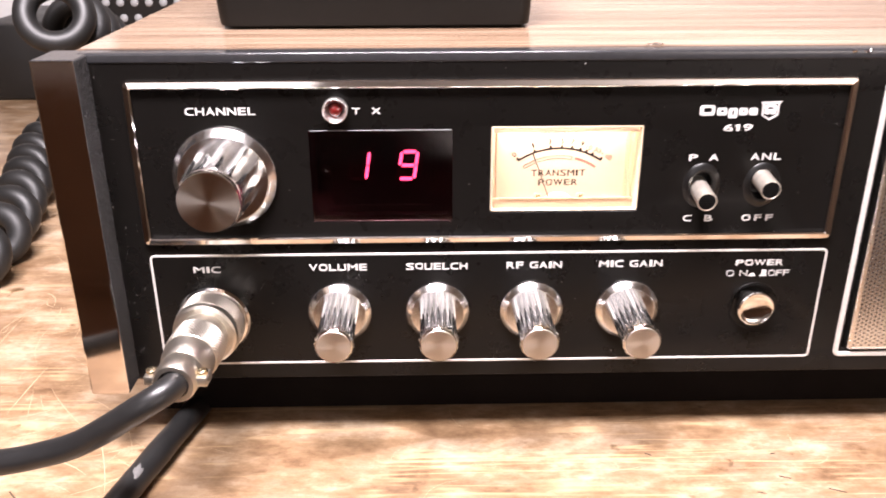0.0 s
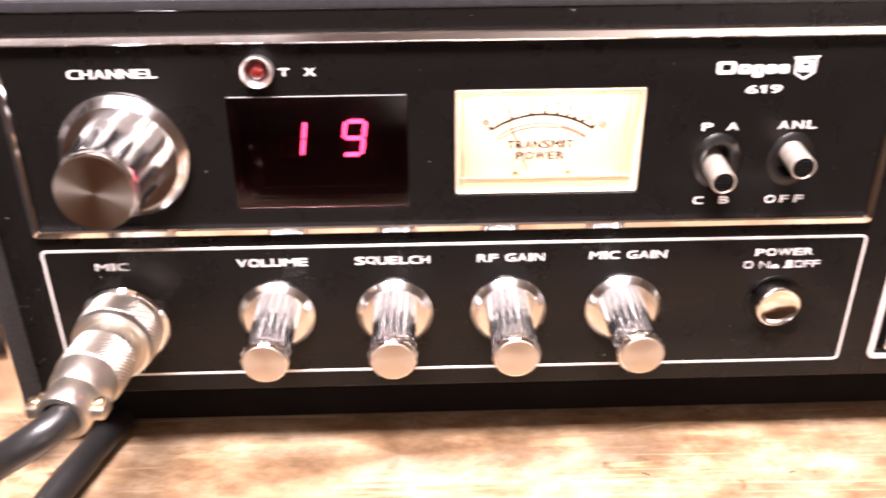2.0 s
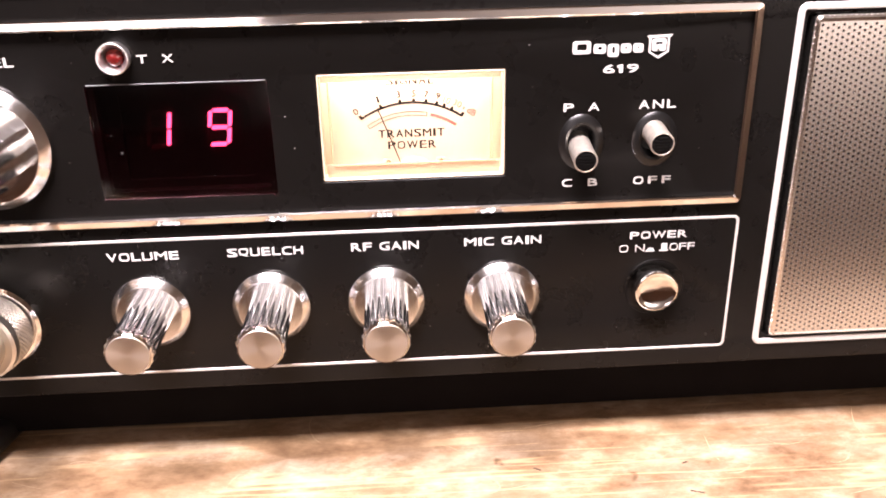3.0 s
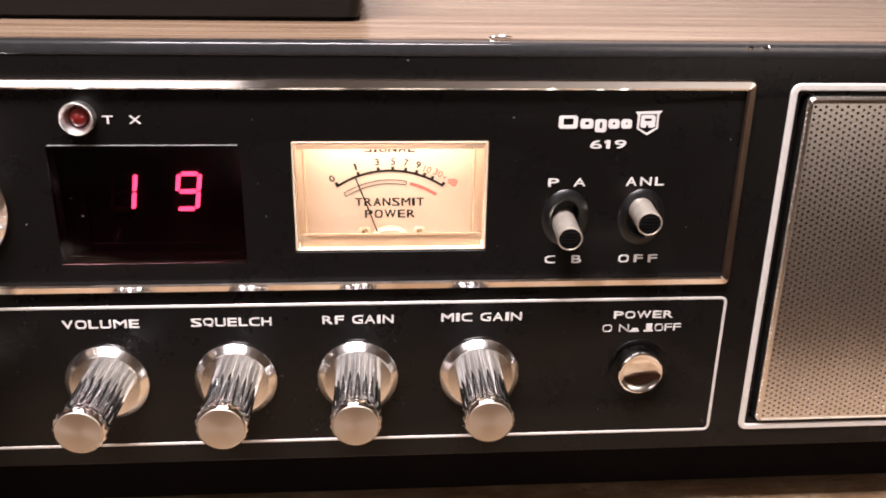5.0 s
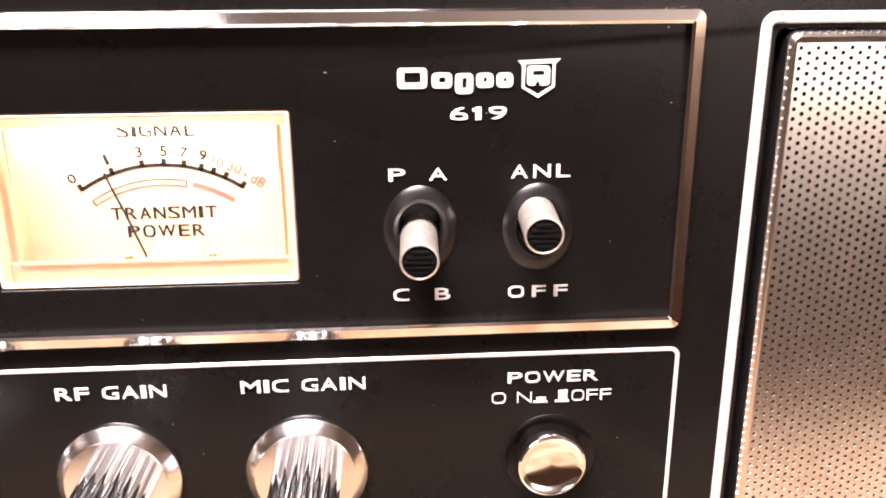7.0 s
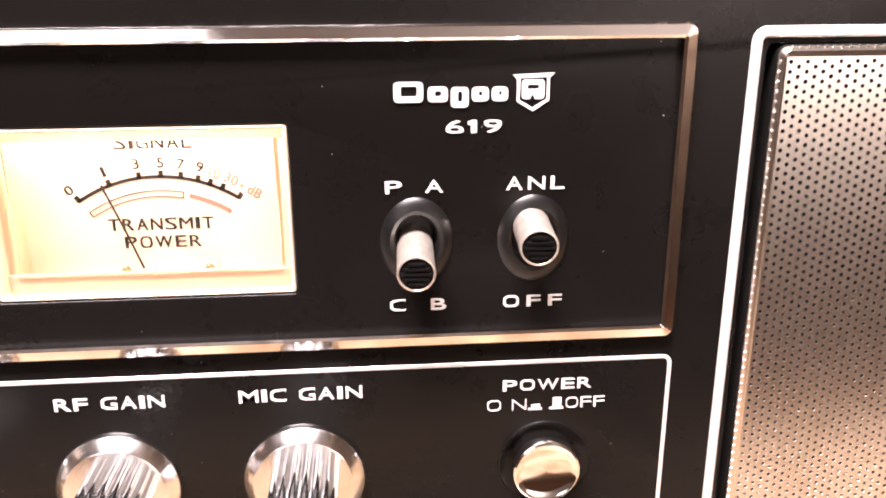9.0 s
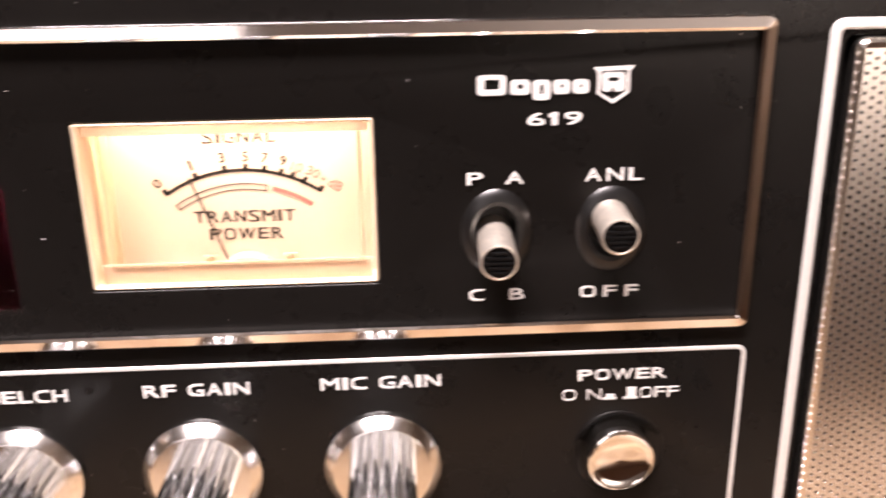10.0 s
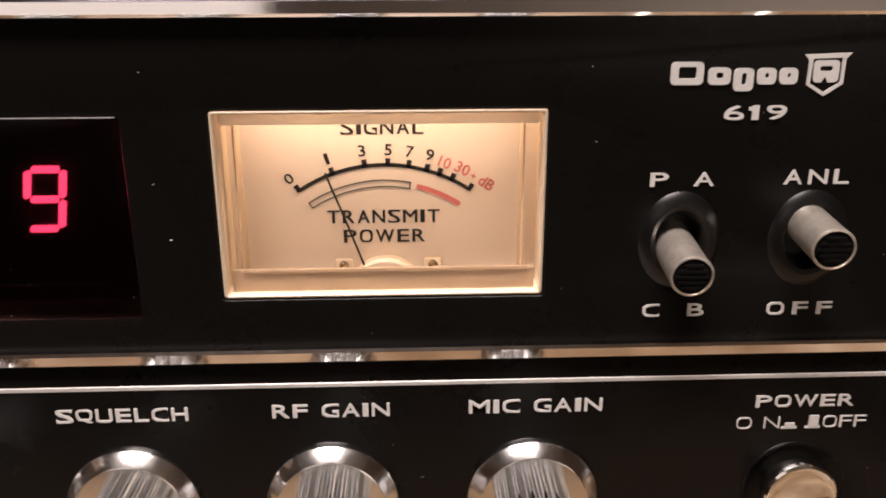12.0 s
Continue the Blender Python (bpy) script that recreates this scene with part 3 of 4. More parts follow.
def power_button():
    dish("button_recess", *BTN, 0.0074, 0.0012)
    bm = lathe([(0.0055, 0.004), (0.0055, 0.0), (0.0055, -0.0026), (0.0053, -0.0032), (0.0050, -0.0034), (0.0048, -0.0032), (0.0037, -0.0029), (0.0019, -0.0027), (0.0002, -0.0026)], 56)
    part("power_button", bm, CHROME, radio, "round chrome push button with a dished face", (BTN[0] - 0.0002, 0, BTN[1] + 0.0002))


power_button()


def tx_lamp():
    bm = lathe([(0.0033, 0.0), (0.0034, -0.0024), (0.0034, -0.0027), (0.0032, -0.0028), (0.0028, -0.0022), (0.0021, -0.0009), (0.0020, 0.0)], 56, cap=False)
    k = part("tx_lamp", bm, REFLECTOR, radio, "flared chrome bezel with an unlit red lens", (-0.0272, 0, 0.1075))
    part("red_lens", lathe([(0.0020, 0.0), (0.0020, -0.0007), (0.0017, -0.0014), (0.0011, -0.0018), (0.0001, -0.0020)], 32), RED_LENS, k, "domed dark red lens")


tx_lamp()


# display
def segment(cx, cz, length, width, upright, y, mid):
    h, w = length / 2, width / 2
    pts = [(-h, 0), (-h + w * 0.6, w), (h - w * 0.6, w), (h, 0), (h - w * 0.6, -w), (-h + w * 0.6, -w)]
    if upright:
        pts = [(b, a) for a, b in pts]
    pts = [(cx + a + (cz + b - mid) * 0.15, cz + b) for a, b in pts]
    return loft([[(x, y, z) for x, z in pts], [(x, y - 0.0003, z) for x, z in pts]], cap0=True, cap1=True)


def display():
    d = part("display_window", border(-0.0346, 0.0041, 0.0755, 0.1015, 0.0004, 0.0012, 0.0040, 0.0006, 0.00005), VOID, radio, "smoked dark channel display window with red digits")
    # Pale strip that paints the highlight along the window's top edge.
    part("edge_highlight", box(-0.0346, 0.0041, -0.0006, -0.0002, 0.10150, 0.10158), VENT, d, "thin pale strip painted as the top edge's highlight")
    part("display_back", box(-0.0345, 0.0040, 0.0048, 0.0058, 0.0740, 0.1030), VOID, d, "black display board")
    part("inner_mask", border(-0.0345, 0.0040, 0.0735, 0.1030, 0.0003, 0.0052, 0.0047, 0.0040, 0.0001), VOID, d, "darker inner mask")
    pane = part("smoked_pane", box(-0.0350, 0.0045, -0.0005, -0.0001, 0.0751, 0.1015, 0.00005), SMOKE_GLASS, d, "dark red clear plastic pane")
    pane.visible_shadow = False
    mid = 0.0899
    for cx, lit in ((-0.0215, "bc"), (-0.0082, "abcdfg")):
        for nm, ox, oz, up in (("a", 0, 0.0038, 0), ("b", 0.0022, 0.0019, 1), ("c", 0.0022, -0.0019, 1), ("d", 0, -0.0038, 0), ("e", -0.0022, -0.0019, 1), ("f", -0.0022, 0.0019, 1), ("g", 0, 0, 0)):
            on = nm in lit
            bm = segment(cx + ox, mid + oz, 0.0036, 0.00084, up, 0.0046, mid)
            part("digit_segment", bm, LED_ON if on else LED_OFF, d, "glowing red-pink segment" if on else "unlit segment")


display()


# meter
def arc_band(r0, r1, a0, a1, y, n=28):
    cx, cz = 0.0362, 0.0709
    bm = bmesh.new()
    rows = []
    for i in range(n + 1):
        a = radians(a0 + (a1 - a0) * i / n)
        rows.append([bm.verts.new((cx + r * math.sin(a), yy, cz + r * math.cos(a))) for r, yy in ((r0, y), (r1, y), (r1, y - 0.0001), (r0, y - 0.0001))])
    for a, b in zip(rows, rows[1:]):
        for i in range(4):
            bm.faces.new((a[i], b[i], b[(i + 1) % 4], a[(i + 1) % 4]))
    bm.faces.new(rows[0])
    bm.faces.new(rows[-1])
    return bm


def meter():
    x0, x1, z0, z1 = MET
    yb = 0.0120
    shell = loft([[(x, y, z) for x, z in rrect(x0 - o, x1 + o, z0 - b, z1 + t, 0.0004, 2)] for o, b, t, y in ((0.0, 0.0, 0.0, 0.0005), (0.0, 0.0, 0.0, 0.0014), (0.0004, 0.0052, 0.0036, 0.0016), (0.0004, 0.0052, 0.0036, yb + 0.003))])
    m = part("signal_meter", shell, CREAM, radio, "backlit cream signal and power meter")
    part("dial", box(x0 - 0.002, x1 + 0.002, yb, yb + 0.0008, z0 - 0.006, z1 + 0.005), DIAL, m, "cream paper dial")
    # clear cover: rim and ledges moulded inside the case
    part("case_rim", border(x0 + 0.00015, x1 - 0.00015, z0 + 0.00015, z1 - 0.00015, 0.0004, 0.0005, 0.0012, 0.0001, 0.0002), CREAM, m, "translucent moulded rim")
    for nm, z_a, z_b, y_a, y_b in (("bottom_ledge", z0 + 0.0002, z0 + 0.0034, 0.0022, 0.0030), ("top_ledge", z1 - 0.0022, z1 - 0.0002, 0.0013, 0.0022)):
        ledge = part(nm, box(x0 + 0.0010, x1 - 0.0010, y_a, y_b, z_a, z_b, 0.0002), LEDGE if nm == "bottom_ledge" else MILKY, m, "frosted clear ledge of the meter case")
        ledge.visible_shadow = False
    # Thin brown strip that paints the shadow line on top of the ledge.
    part("ledge_shadow", box(x0 + 0.0026, x1 - 0.0020, 0.0018, 0.0021, z0 + 0.0030, z0 + 0.0036, 0.0001), SHADOW_LINE, m, "brown strip painted as the shadow along the frosted ledge")
    part("floor_rib", box(x0 + 0.0012, x1 - 0.0012, 0.0046, 0.0054, z0 - 0.0012, z0 - 0.0002, 0.0002), CREAM, m, "moulded inner rib")
    for x in (x0 + 0.0019, x1 - 0.0026):
        part("side_rib", box(x, x + 0.00025, 0.0045, 0.0085, z0 + 0.0002, z1 - 0.0004, 0.00008), TAN, m, "moulded inner rib")
    part("window_liner", border(x0 + 0.00005, x1 - 0.00005, z0 + 0.00005, z1 - 0.00005, 0.0004, 0.0003, 0.0054, 0.0012, 0.00005), CREAM, m, "cream liner of the meter opening")
    y = yb - 0.00005
    part("scale_arc", arc_band(0.02130, 0.02184, -33.8, 34.0, y), INK, m)
    for a in (-33.6, -19.3, -7.0, 1.6, 9.3, 16.1, 21.0, 26.2, 33.8):
        part("tick", arc_band(0.0214, 0.0225, a - 0.9, a + 0.9, y, 2), INK, m)
    for r0, r1 in ((0.01840, 0.01852), (0.01930, 0.01942)):
        part("power_outline", arc_band(r0, r1, -33.6, 11.2, y), INK, m)
    for a in (-33.6, 11.0):
        part("power_outline", arc_band(0.01840, 0.01942, a, a + 0.4, y, 2), INK, m)
    part("red_arc", arc_band(0.01865, 0.01935, 14.0, 34.2, y), RED_INK, m)
    for s, cx, cz, w, h, t, mt in (("0", 0.0229, 0.0906, 0.0012, 0.0015, 33, INK), ("1", 0.0283, 0.0934, 0.0005, 0.0016, 18, INK), ("3", 0.0332, 0.0945, 0.0010, 0.0016, 7, INK),
                                   ("5", 0.0369, 0.0946, 0.0010, 0.0016, -2, INK), ("7", 0.0399, 0.0943, 0.0011, 0.0016, -9, INK), ("9", 0.0427, 0.0938, 0.0011, 0.0016, -16, INK),
                                   ("10", 0.0448, 0.0927, 0.0017, 0.0016, -22, RED_INK), ("30", 0.0473, 0.0918, 0.0021, 0.0016, -27, RED_INK), ("+", 0.0488, 0.0907, 0.0008, 0.0008, -31, RED_INK), ("dB", 0.0507, 0.0897, 0.0022, 0.0016, -34, RED_INK)):
        part("scale_figure", lettering(s, cx - w / 2, cx + w / 2, cz - h / 2, cz + h / 2, y, 0.00005, t, 0.008), mt, m)
    for s, a, b, c, d in (("SIGNAL", 0.0304, 0.0418, 0.0968, 0.0987), ("TRANSMIT", 0.0281, 0.0440, 0.0840, 0.0859), ("POWER", 0.0303, 0.0419, 0.0811, 0.0830)):
        part("dial_lettering", join(*[wide_lettering(s, a + o, b + o, c, d, y - o * 0.2, 0.0, 0.3, 0.00005) for o in (-0.00005, 0.00005)]), INK, m)
    part("needle", tube([(0.0281, yb - 0.0012, 0.0916), (0.0309, yb - 0.0012, 0.0842), (0.0345, yb - 0.0018, 0.0745)], 0.00017, 6), INK, m, "thin black needle")
    drum = lathe([(0.0053, 0.0), (0.0053, -0.0016), (0.0049, -0.0020), (0.0030, -0.0020), (0.0028, -0.0014), (0.0001, -0.0014)], 48)
    part("pivot", drum, CREAM, m, "cream pivot hub", (0.0362, yb - 0.0001, 0.0739))
    for x in (0.0302, 0.0430):
        part("mounting_ear", box(-0.0013, 0.0013, -0.0007, 0.0, -0.0022, 0.0012, 0.0004), CREAM, m, "", (x, yb - 0.0001, 0.0776))
        part("ear_screw", lathe([(0.0007, -0.0006), (0.0007, -0.0010), (0.0004, -0.0012)], 16), BRASS, m, "small brass screw", (x, yb - 0.0001, 0.0779))
    pane = part("clear_cover", box(x0 + 0.0003, x1 - 0.0003, 0.0006, 0.0011, z0 + 0.0003, z1 - 0.0003), GLASS, m, "clear plastic cover")
    pane.visible_shadow = False


meter()


# lettering
def panel_lettering():
    rows = (("CHANNEL", -0.0678, -0.0489, 0.1060, 0.1080), ("VOLUME", -0.0373, -0.0205, 0.0595, 0.0615), ("SQUELCH", -0.0090, 0.0089, 0.0595, 0.0615),
            ("RF GAIN", 0.0204, 0.0366, 0.0596, 0.0616), ("MIC GAIN", 0.0476, 0.0663, 0.0597, 0.0617), ("POWER", 0.0881, 0.1022, 0.0597, 0.0615), ("MIC", -0.0709, -0.0631, 0.0592, 0.0611),
            ("T", -0.0228, -0.0206, 0.1060, 0.1077), ("X", -0.0175, -0.0150, 0.1060, 0.1077), ("619", 0.0793, 0.0872, 0.1005, 0.1023), ("P", 0.0706, 0.0730, 0.0920, 0.0938), ("A", 0.0763, 0.0789, 0.0920, 0.0938),
            ("ANL", 0.0880, 0.0965, 0.0921, 0.0940), ("C", 0.0709, 0.0732, 0.0739, 0.0757), ("B", 0.0770, 0.0793, 0.0739, 0.0757), ("OFF", 0.0879, 0.0968, 0.0739, 0.0757))
    for s, a, b, c, d in rows:
        part("panel_lettering", wide_lettering(s, a, b, c, d, -0.0001, gap={"OFF": 0.5, "619": 0.4, "ANL": 0.34}.get(s, 0.2)), WHITE, face, "white printed lettering")
    for s, a, b in (("O N", 0.0857, 0.0919), ("OFF", 0.0982, 0.1044)):
        part("panel_lettering", wide_lettering(s, a, b, 0.0563, 0.0581, -0.0001, -0.018), WHITE, face, "thin white printed lettering")
    for cx, h in ((0.0933, 0.0007), (0.0967, 0.0018)):
        bm = join(box(cx - 0.0011, cx + 0.0011, -0.0002, 0.0001, 0.0562, 0.0565), box(cx - 0.0006, cx + 0.0008, -0.0002, 0.0001, 0.0564, 0.0564 + h))
        part("button_symbol", bm, WHITE, face, "white printed push-button symbol")
    # maker's mark as plain shapes
    for a, b, c, d in ((0.0721, 0.0762, 0.1049, 0.1077), (0.0768, 0.0796, 0.1049, 0.1070), (0.0800, 0.0825, 0.1041, 0.1069), (0.0829, 0.0853, 0.1049, 0.1069), (0.0857, 0.0880, 0.1049, 0.1069)):
        ring = join(plate(rrect(a, b, c, d, 0.0006, 4), [rrect(a + 0.0010, b - 0.0009, c + 0.0008, d - 0.0006, 0.0002, 2)], -0.00025, 0.0003))
        part("maker_mark", ring, WHITE, face, "plain silver mark")
    sh = [(0.0886, 0.1085), (0.0945, 0.1087), (0.0938, 0.1080), (0.0938, 0.1049), (0.0915, 0.1034), (0.0892, 0.1048), (0.0892, 0.1078)]
    inn = [(0.0897, 0.1080), (0.0934, 0.1081), (0.0934, 0.1051), (0.0915, 0.1039), (0.0896, 0.1050)]
    part("maker_shield", plate(sh, [inn], -0.00025, 0.0003), WHITE, face, "plain silver shield outline")
    part("maker_shield", plate(rrect(0.0899, 0.0931, 0.1051, 0.1078, 0.0005, 3), [rrect(0.0907, 0.0923, 0.1065, 0.1071, 0.0002, 2), [(0.0910, 0.1051), (0.0918, 0.1051), (0.0914, 0.1058)]], -0.00025, 0.0003), WHITE, face, "plain silver block inside the shield")


panel_lettering()


# dust and chips on the face
def specks():
    rng = random.Random(4)
    bm = bmesh.new()
    for i in range(170):
        if i < 60:
            x, z, y = XL + abs(rng.gauss(0, 0.004)) + 0.0005, rng.uniform(Z0 + 0.004, Z1 - 0.002), -0.00002
        else:
            x, z, y = rng.uniform(XL, 0.12), rng.uniform(Z0 + 0.002, Z1 - 0.002), -0.00002
        if MET[0] - 0.001 < x < MET[1] + 0.001 and MET[2] - 0.001 < z < MET[3] + 0.001:
            continue
        if any((x - a) ** 2 + (z - b) ** 2 < 0.009 ** 2 for a, b in (*TOG, BTN)):
            continue
        if -0.035 < x < 0.0045 and 0.075 < z < 0.102:
            y = -0.0009
        r = rng.choice((0.00004, 0.00006, 0.00006, 0.0001))
        bmesh.ops.create_icosphere(bm, subdivisions=1, radius=r, matrix=Matrix.LocRotScale((x, y, z), None, (rng.uniform(0.7, 2.2), 0.5, rng.uniform(0.7, 1.4))))
    tagged(part("dust_specks", bm, SPECK, face, "pale dust specks"), kind="stuff")
    for x, y, z, s in ((0.0582, 0.0070, 0.1229, 1.5), (0.0602, 0.0068, 0.1232, 1.5), (0.0616, 0.0071, 0.1231, 1.1), (0.1118, -0.0002, 0.1221, 0.9), (0.1152, -0.0002, 0.1221, 1.1), (0.1160, 0.0001, 0.1224, 0.6)):
        bm = bmesh.new()
        bmesh.ops.create_icosphere(bm, subdivisions=2, radius=0.0006, matrix=Matrix.LocRotScale((x, y, z), None, (s * 1.3, 0.7, 0.5)))
        for v in bm.verts:
            v.co += Vector((noise.noise(v.co * 3000), noise.noise(v.co * 2500), noise.noise(v.co * 2800))) * 0.0002
        part("edge_chip", bm, TRIM, face, "bare bright chip in the top edge")


specks()


# ---- microphone plug and its cord ----
def diamond_sleeve(r0, r1, y0, y1, rows=14, n=36, amp=0.0004):
    """A turned sleeve covered with raised pyramids in a diamond pattern."""
    bm = lathe([(r0 - 0.0002, y0), (r0 - 0.00005, y0 - 0.0002), (r1 - 0.00005, y1 + 0.0002), (r1 - 0.0002, y1)], n * 2)

    def at(i, j, lift):
        t, ang = j / rows, 2 * math.pi * i / (2 * n)
        r = r0 + (r1 - r0) * t + lift
        return bm.verts.new((r * math.cos(ang), y0 + (y1 - y0) * t, r * math.sin(ang)))
    for j in range(1, rows):
        for i in range(n):
            k = 2 * i + j % 2
            rim = [at(k + a, j + b, -0.0001) for a, b in ((-1, 0), (0, 1), (1, 0), (0, -1))]
            top = at(k, j, amp)
            for p, q in zip(rim, rim[1:] + rim[:1]):
                bm.faces.new((p, q, top))
    return bm


def mic_plug():
    base = Vector((-0.0665, 0.0, 0.0440))
    axis = Vector((-0.0690, -0.040, 0.0445)) - base
    rot = Vector((0, -1, 0)).rotation_difference(axis.normalized()).to_matrix()

    def placed(bm):
        bmesh.ops.scale(bm, verts=bm.verts, vec=(0.88, 0.90, 0.88))
        bmesh.ops.rotate(bm, verts=bm.verts, matrix=rot)
        bmesh.ops.translate(bm, verts=bm.verts, vec=base)
        return bm
    jack = part("mic_jack", lathe([(0.0108, 0.0), (0.0108, -0.0010), (0.0102, -0.0018), (0.0085, -0.0020)], 48), CHROME, radio, "chrome microphone socket ring", tuple(base))
    plug = thing("microphone_plug", tuple(base), "nickel-plated knurled microphone plug with black cord, screwed into the socket", "plug")
    nut = part("locking_nut", placed(diamond_sleeve(0.0110, 0.0108, -0.0022, -0.0092, 11, 48, 0.00034)), NICKEL, plug, "knurled locking nut", smooth=5)
    part("nut_rim", placed(lathe([(0.0107, -0.0092), (0.0106, -0.0112), (0.0098, -0.0118), (0.0078, -0.0118)], 56)), NICKEL, plug, "smooth nut rim")
    part("sleeve", placed(lathe([(0.0080, -0.0116), (0.0082, -0.0135), (0.0082, -0.0160)], 56)), NICKEL, plug)
    part("knurled_grip", placed(diamond_sleeve(0.0085, 0.0084, -0.0158, -0.0262, 16, 42, 0.00032)), NICKEL, plug, "knurled plug body", smooth=5)
    part("clamp_body", placed(lathe([(0.0081, -0.0260), (0.0078, -0.0300), (0.0070, -0.0330), (0.0066, -0.0335)], 48)), NICKEL, plug)
    saddle = lathe([(0.0062, -0.0330), (0.0066, -0.0340), (0.0066, -0.0405), (0.0060, -0.0415), (0.0046, -0.0415), (0.0046, -0.0330)], 40, cap=False)
    cl = part("cord_clamp", placed(saddle), NICKEL, plug, "cord clamp saddle")
    for sx in (-1, 1):
        bm = box(sx * 0.0074 - 0.0022, sx * 0.0074 + 0.0022, -0.0400, -0.0345, -0.0016, 0.0016, 0.0006)
        part("clamp_lug", placed(bm), NICKEL, cl)
        bm = lathe([(0.0017, 0), (0.0017, -0.0012), (0.0011, -0.0016)], 20)
        bmesh.ops.rotate(bm, verts=bm.verts, matrix=Matrix.Rotation(radians(-90), 3, "X"))
        bmesh.ops.translate(bm, verts=bm.verts, vec=(sx * 0.0076, -0.0372, 0.0014))
        part("clamp_screw", placed(bm), BRASS, cl, "brass clamp screw")
    pts = spline([base + axis * 0.8, base + axis * 0.95, (-0.0755, -0.0425, 0.0415), (-0.0930, -0.0410, 0.0300), (-0.1055, -0.0400, 0.0252), (-0.1180, -0.0390, 0.0222), (-0.1400, -0.0340, 0.0170), (-0.1750, -0.0150, 0.0090), (-0.2300, 0.0300, 0.0036), (-0.3100, 0.1000, 0.0036)], 9)
    part("cord", tube(pts, 0.0035, 16, True, 0.03), RUBBER, plug, "black rubber microphone cord")


mic_plug()


def loose_cable():
    pts = spline([(-0.0660, 0.1000, 0.0042), (-0.0715, 0.0500, 0.0042), (-0.0790, 0.0150, 0.0042), (-0.0850, -0.0110, 0.0044), (-0.0900, -0.0340, 0.0046), (-0.0960, -0.0600, 0.0042), (-0.1050, -0.0840, 0.0030), (-0.1120, -0.0960, -0.0060), (-0.1150, -0.1010, -0.0600)], 9)
    c = thing("power_cable", (-0.085, -0.011, 0), "black shiny cable lying on the bench from under the radio", "cable")
    part("cable_sheath", tube(pts, 0.0040, 16, True, 0.06), RUBBER, c)
    # Pale smear shaped and coloured as the scuffed highlight on the cable.
    bm = bmesh.new()
    bmesh.ops.create_icosphere(bm, subdivisions=2, radius=0.0028, matrix=Matrix.LocRotScale((-0.0875, -0.0245, 0.0071), None, (0.75, 2.3, 0.5)))
    for v in bm.verts:
        v.co += Vector((noise.noise(v.co * 900), noise.noise(v.co * 700), noise.noise(v.co * 1100) * 0.3)) * 0.0010
    part("highlight_smear", bm, SMEAR, c, "pale smear painted as a scuffed highlight on the sheath")


loose_cable()


# ---- things behind ----
def helix(path, pitch, big, twist=0.0):
    d = [0.0]
    for a, b in zip(path, path[1:]):
        d.append(d[-1] + (b - a).length)
    total, up, pts, j = d[-1], Vector((0, 0, 1)), [], 0
    n = int(total / pitch * 22)
    for i in range(n):
        q = total * i / (n - 1)
        while j < len(d) - 2 and d[j + 1] < q:
            j += 1
        p = path[j].lerp(path[j + 1], (q - d[j]) / max(d[j + 1] - d[j], 1e-9))
        t = (path[min(j + 2, len(path) - 1)] - path[max(j - 1, 0)]).normalized()
        side = t.cross(up).normalized()
        up = side.cross(t).normalized()
        a = 2 * math.pi * q / pitch + twist
        pts.append(p + (side * math.cos(a) + up * math.sin(a)) * big)
    return pts


def coiled_cord():
    c = thing("coiled_cord", (-0.215, 0.19, 0), "thick black coiled cord looped beside the radio", "cord")
    low = helix(spline([(-0.2120, 0.0700, 0.0137), (-0.2010, 0.1050, 0.0137), (-0.2005, 0.1400, 0.0137), (-0.2200, 0.2150, 0.0137), (-0.2440, 0.2900, 0.0137), (-0.2500, 0.3400, 0.0137)], 30), 0.0260, 0.0080)
    high = helix(spline([(-0.1690, 0.2280, 0.0820), (-0.1695, 0.2100, 0.0920), (-0.1706, 0.1880, 0.1030)], 30), 0.0118, 0.0130)
    part("coil", tube(low, 0.0056, 14), COIL, c)
    part("coil", tube(high, 0.0050, 12), COIL, c)
    axis = Vector((0.25, -0.85, 0.45)).normalized()
    u = axis.orthogonal().normalized()
    v = axis.cross(u)
    mid = Vector((-0.1716, 0.1760, 0.1090))
    loops = []
    for i in range(40):
        a = 2 * math.pi * i / 40
        d = u * math.cos(a) + v * math.sin(a)
        loops.append([tuple(mid + d * (0.0128 + 0.0052 * math.cos(q)) + axis * 0.0052 * math.sin(q)) for q in (2 * math.pi * k / 14 for k in range(14))])
    part("end_loop", loft(loops, close=True), COIL, c, "closed end loop of the cord")
    part("riser", tube(spline([low[-1], (-0.240, 0.352, 0.018), (-0.200, 0.330, 0.045), (-0.165, 0.265, 0.075), high[0]], 12), 0.0050, 12), COIL, c)


coiled_cord()


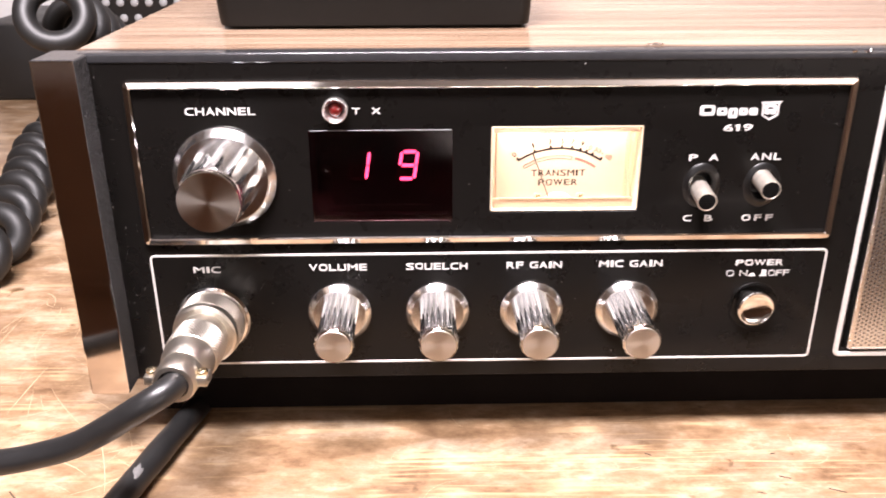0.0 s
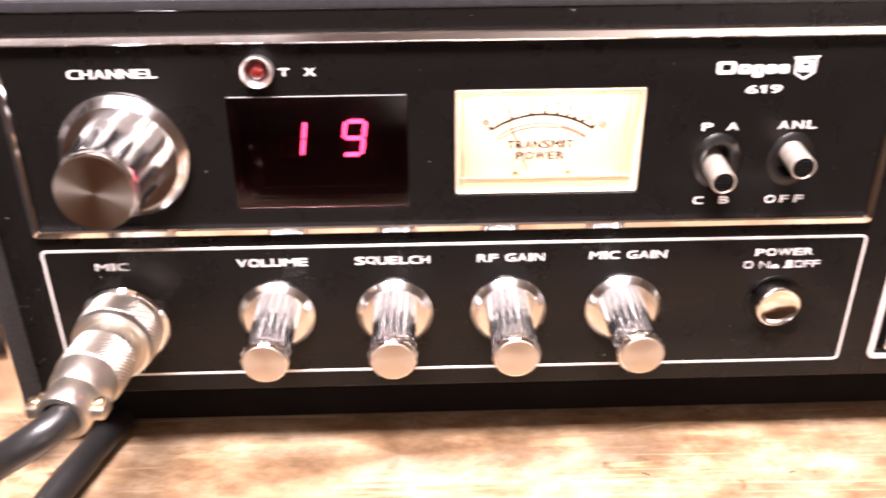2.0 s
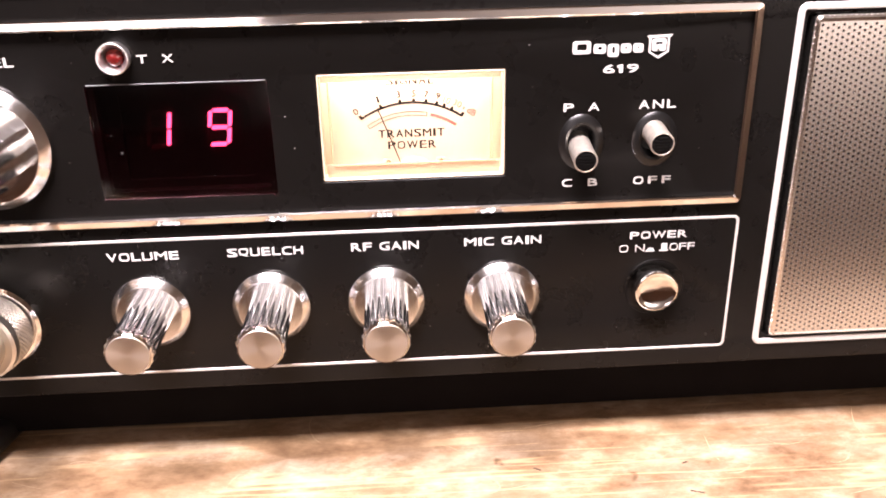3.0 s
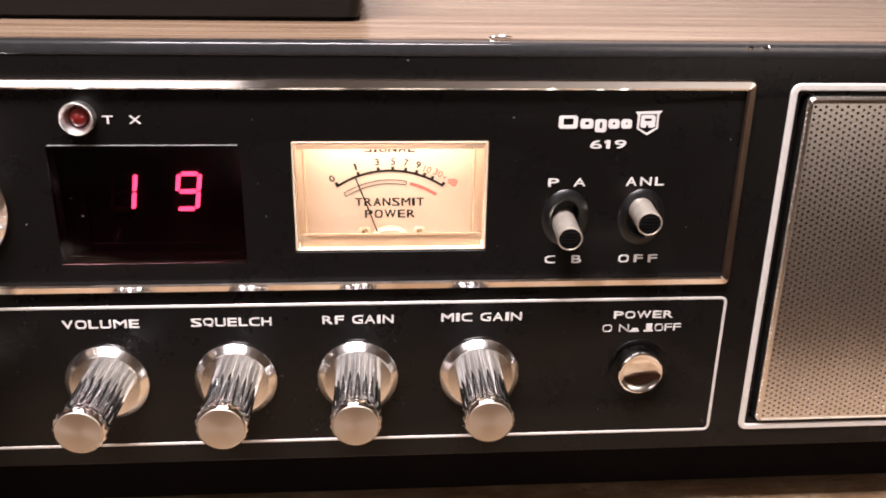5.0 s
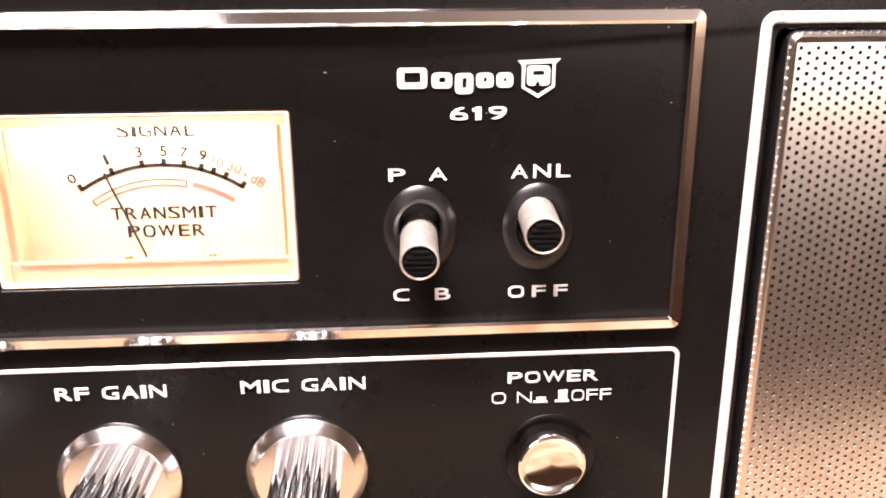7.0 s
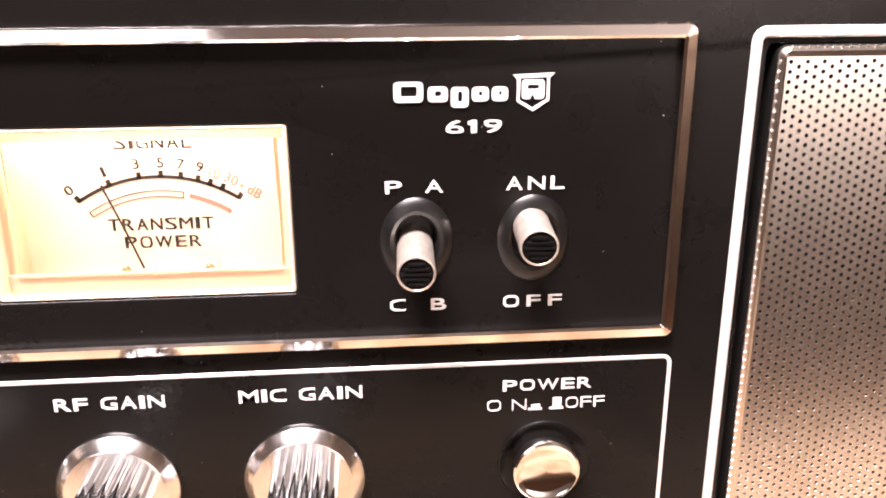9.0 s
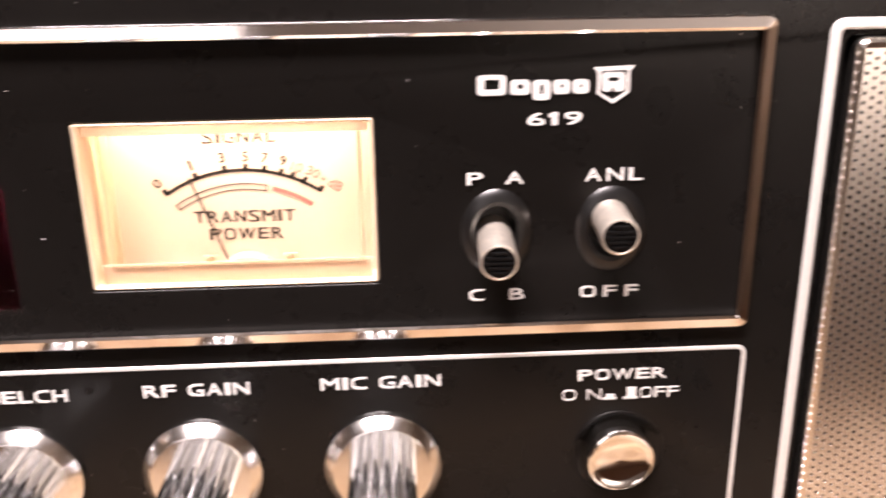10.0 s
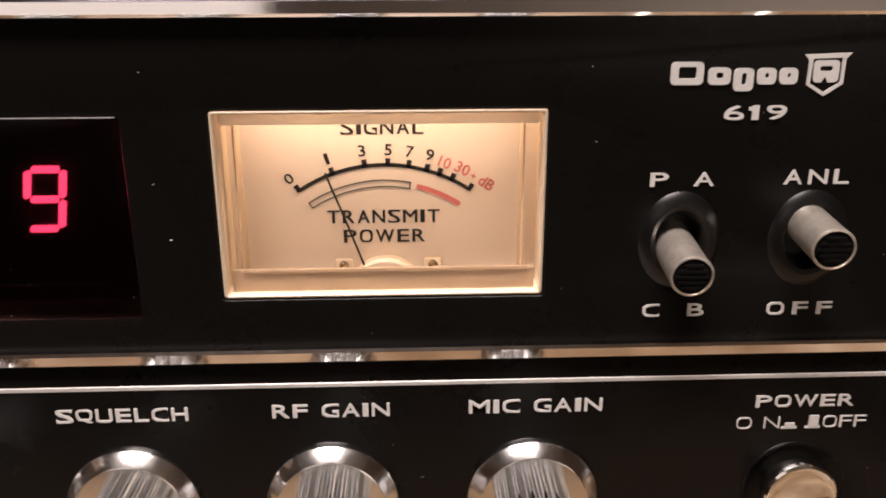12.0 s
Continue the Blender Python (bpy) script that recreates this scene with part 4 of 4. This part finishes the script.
def top_box():
    bx = thing("black_case", (-0.018, 0.07, 0.1228), "dark black plastic case resting on the radio's top", "case")
    x0, x1, y0, y1 = -0.0655, 0.0295, 0.0375, 0.115
    def lp(o, z):
        return [(x, y, z) for x, y in rrect(x0 - o, x1 + o, y0 - o, y1 + o, 0.004)]
    part("case_body", loft([lp(-0.002, 0.1231), lp(-0.0003, 0.1240), lp(0.0, 0.1260), lp(0.0015, 0.1500), lp(0.0008, 0.1600)], cap0=True, cap1=True), CASE, bx)
    part("case_lid", loft([lp(0.0012, 0.1602), lp(0.002, 0.1612), lp(0.002, 0.1660), lp(0.0005, 0.1675)], cap0=True, cap1=True), CASE, bx)


top_box()


def back_things():
    p = thing("perforated_case", (-0.19, 0.56, 0), "black metal case with rows of round domed vents", "case")
    part("case_body", box(-0.2790, -0.10, 0.505, 0.62, 0.0, 0.20, 0.003), DARK, p)
    dome = bmesh.new()
    bmesh.ops.create_uvsphere(dome, u_segments=14, v_segments=8, radius=0.0034, matrix=Matrix.Diagonal((1, 0.45, 1, 1)))
    first = None
    for i in range(9):
        for j in range(5):
            x, z = -0.2655 + i * 0.0118 + (0.0015 if j % 2 else 0), 0.050 + j * 0.0125
            if first is None:
                first = part("vent_dome", dome, VENT, p, "pale round vent", (x, 0.5045, z))
            else:
                part("vent_dome", first.data, None, p, "", (x, 0.5045, z))
    g = thing("dark_housing", (-0.325, 0.53, 0), "dark grey metal housing standing on the bench", "housing")
    part("housing_body", box(-0.3620, -0.2830, 0.478, 0.60, 0.0, 0.062, 0.004), DARK, g)
    part("housing_trim", box(-0.3600, -0.3555, 0.4755, 0.4790, 0.002, 0.040, 0.0008), TRIM, g, "bright metal trim strip")
    h = thing("grey_housing", (-0.39, 0.56, 0), "pale grey painted metal housing behind the coiled cord", "housing")
    part("housing_body", box(-0.45, -0.300, 0.61, 0.70, 0.0, 0.20, 0.004), GREY, h)
    t = thing("test_probe", (-0.315, 0.342, 0), "black plastic test probe with a bright metal tip", "probe")
    part("probe_body", tube([(-0.40, 0.335, 0.007), (-0.345, 0.340, 0.007), (-0.318, 0.343, 0.007), (-0.306, 0.344, 0.006)], 0.0072, 14), DARK, t)
    part("probe_tip", tube([(-0.307, 0.344, 0.006), (-0.3005, 0.3445, 0.006)], 0.0034, 12), BRASS, t, "bright metal tip")


back_things()
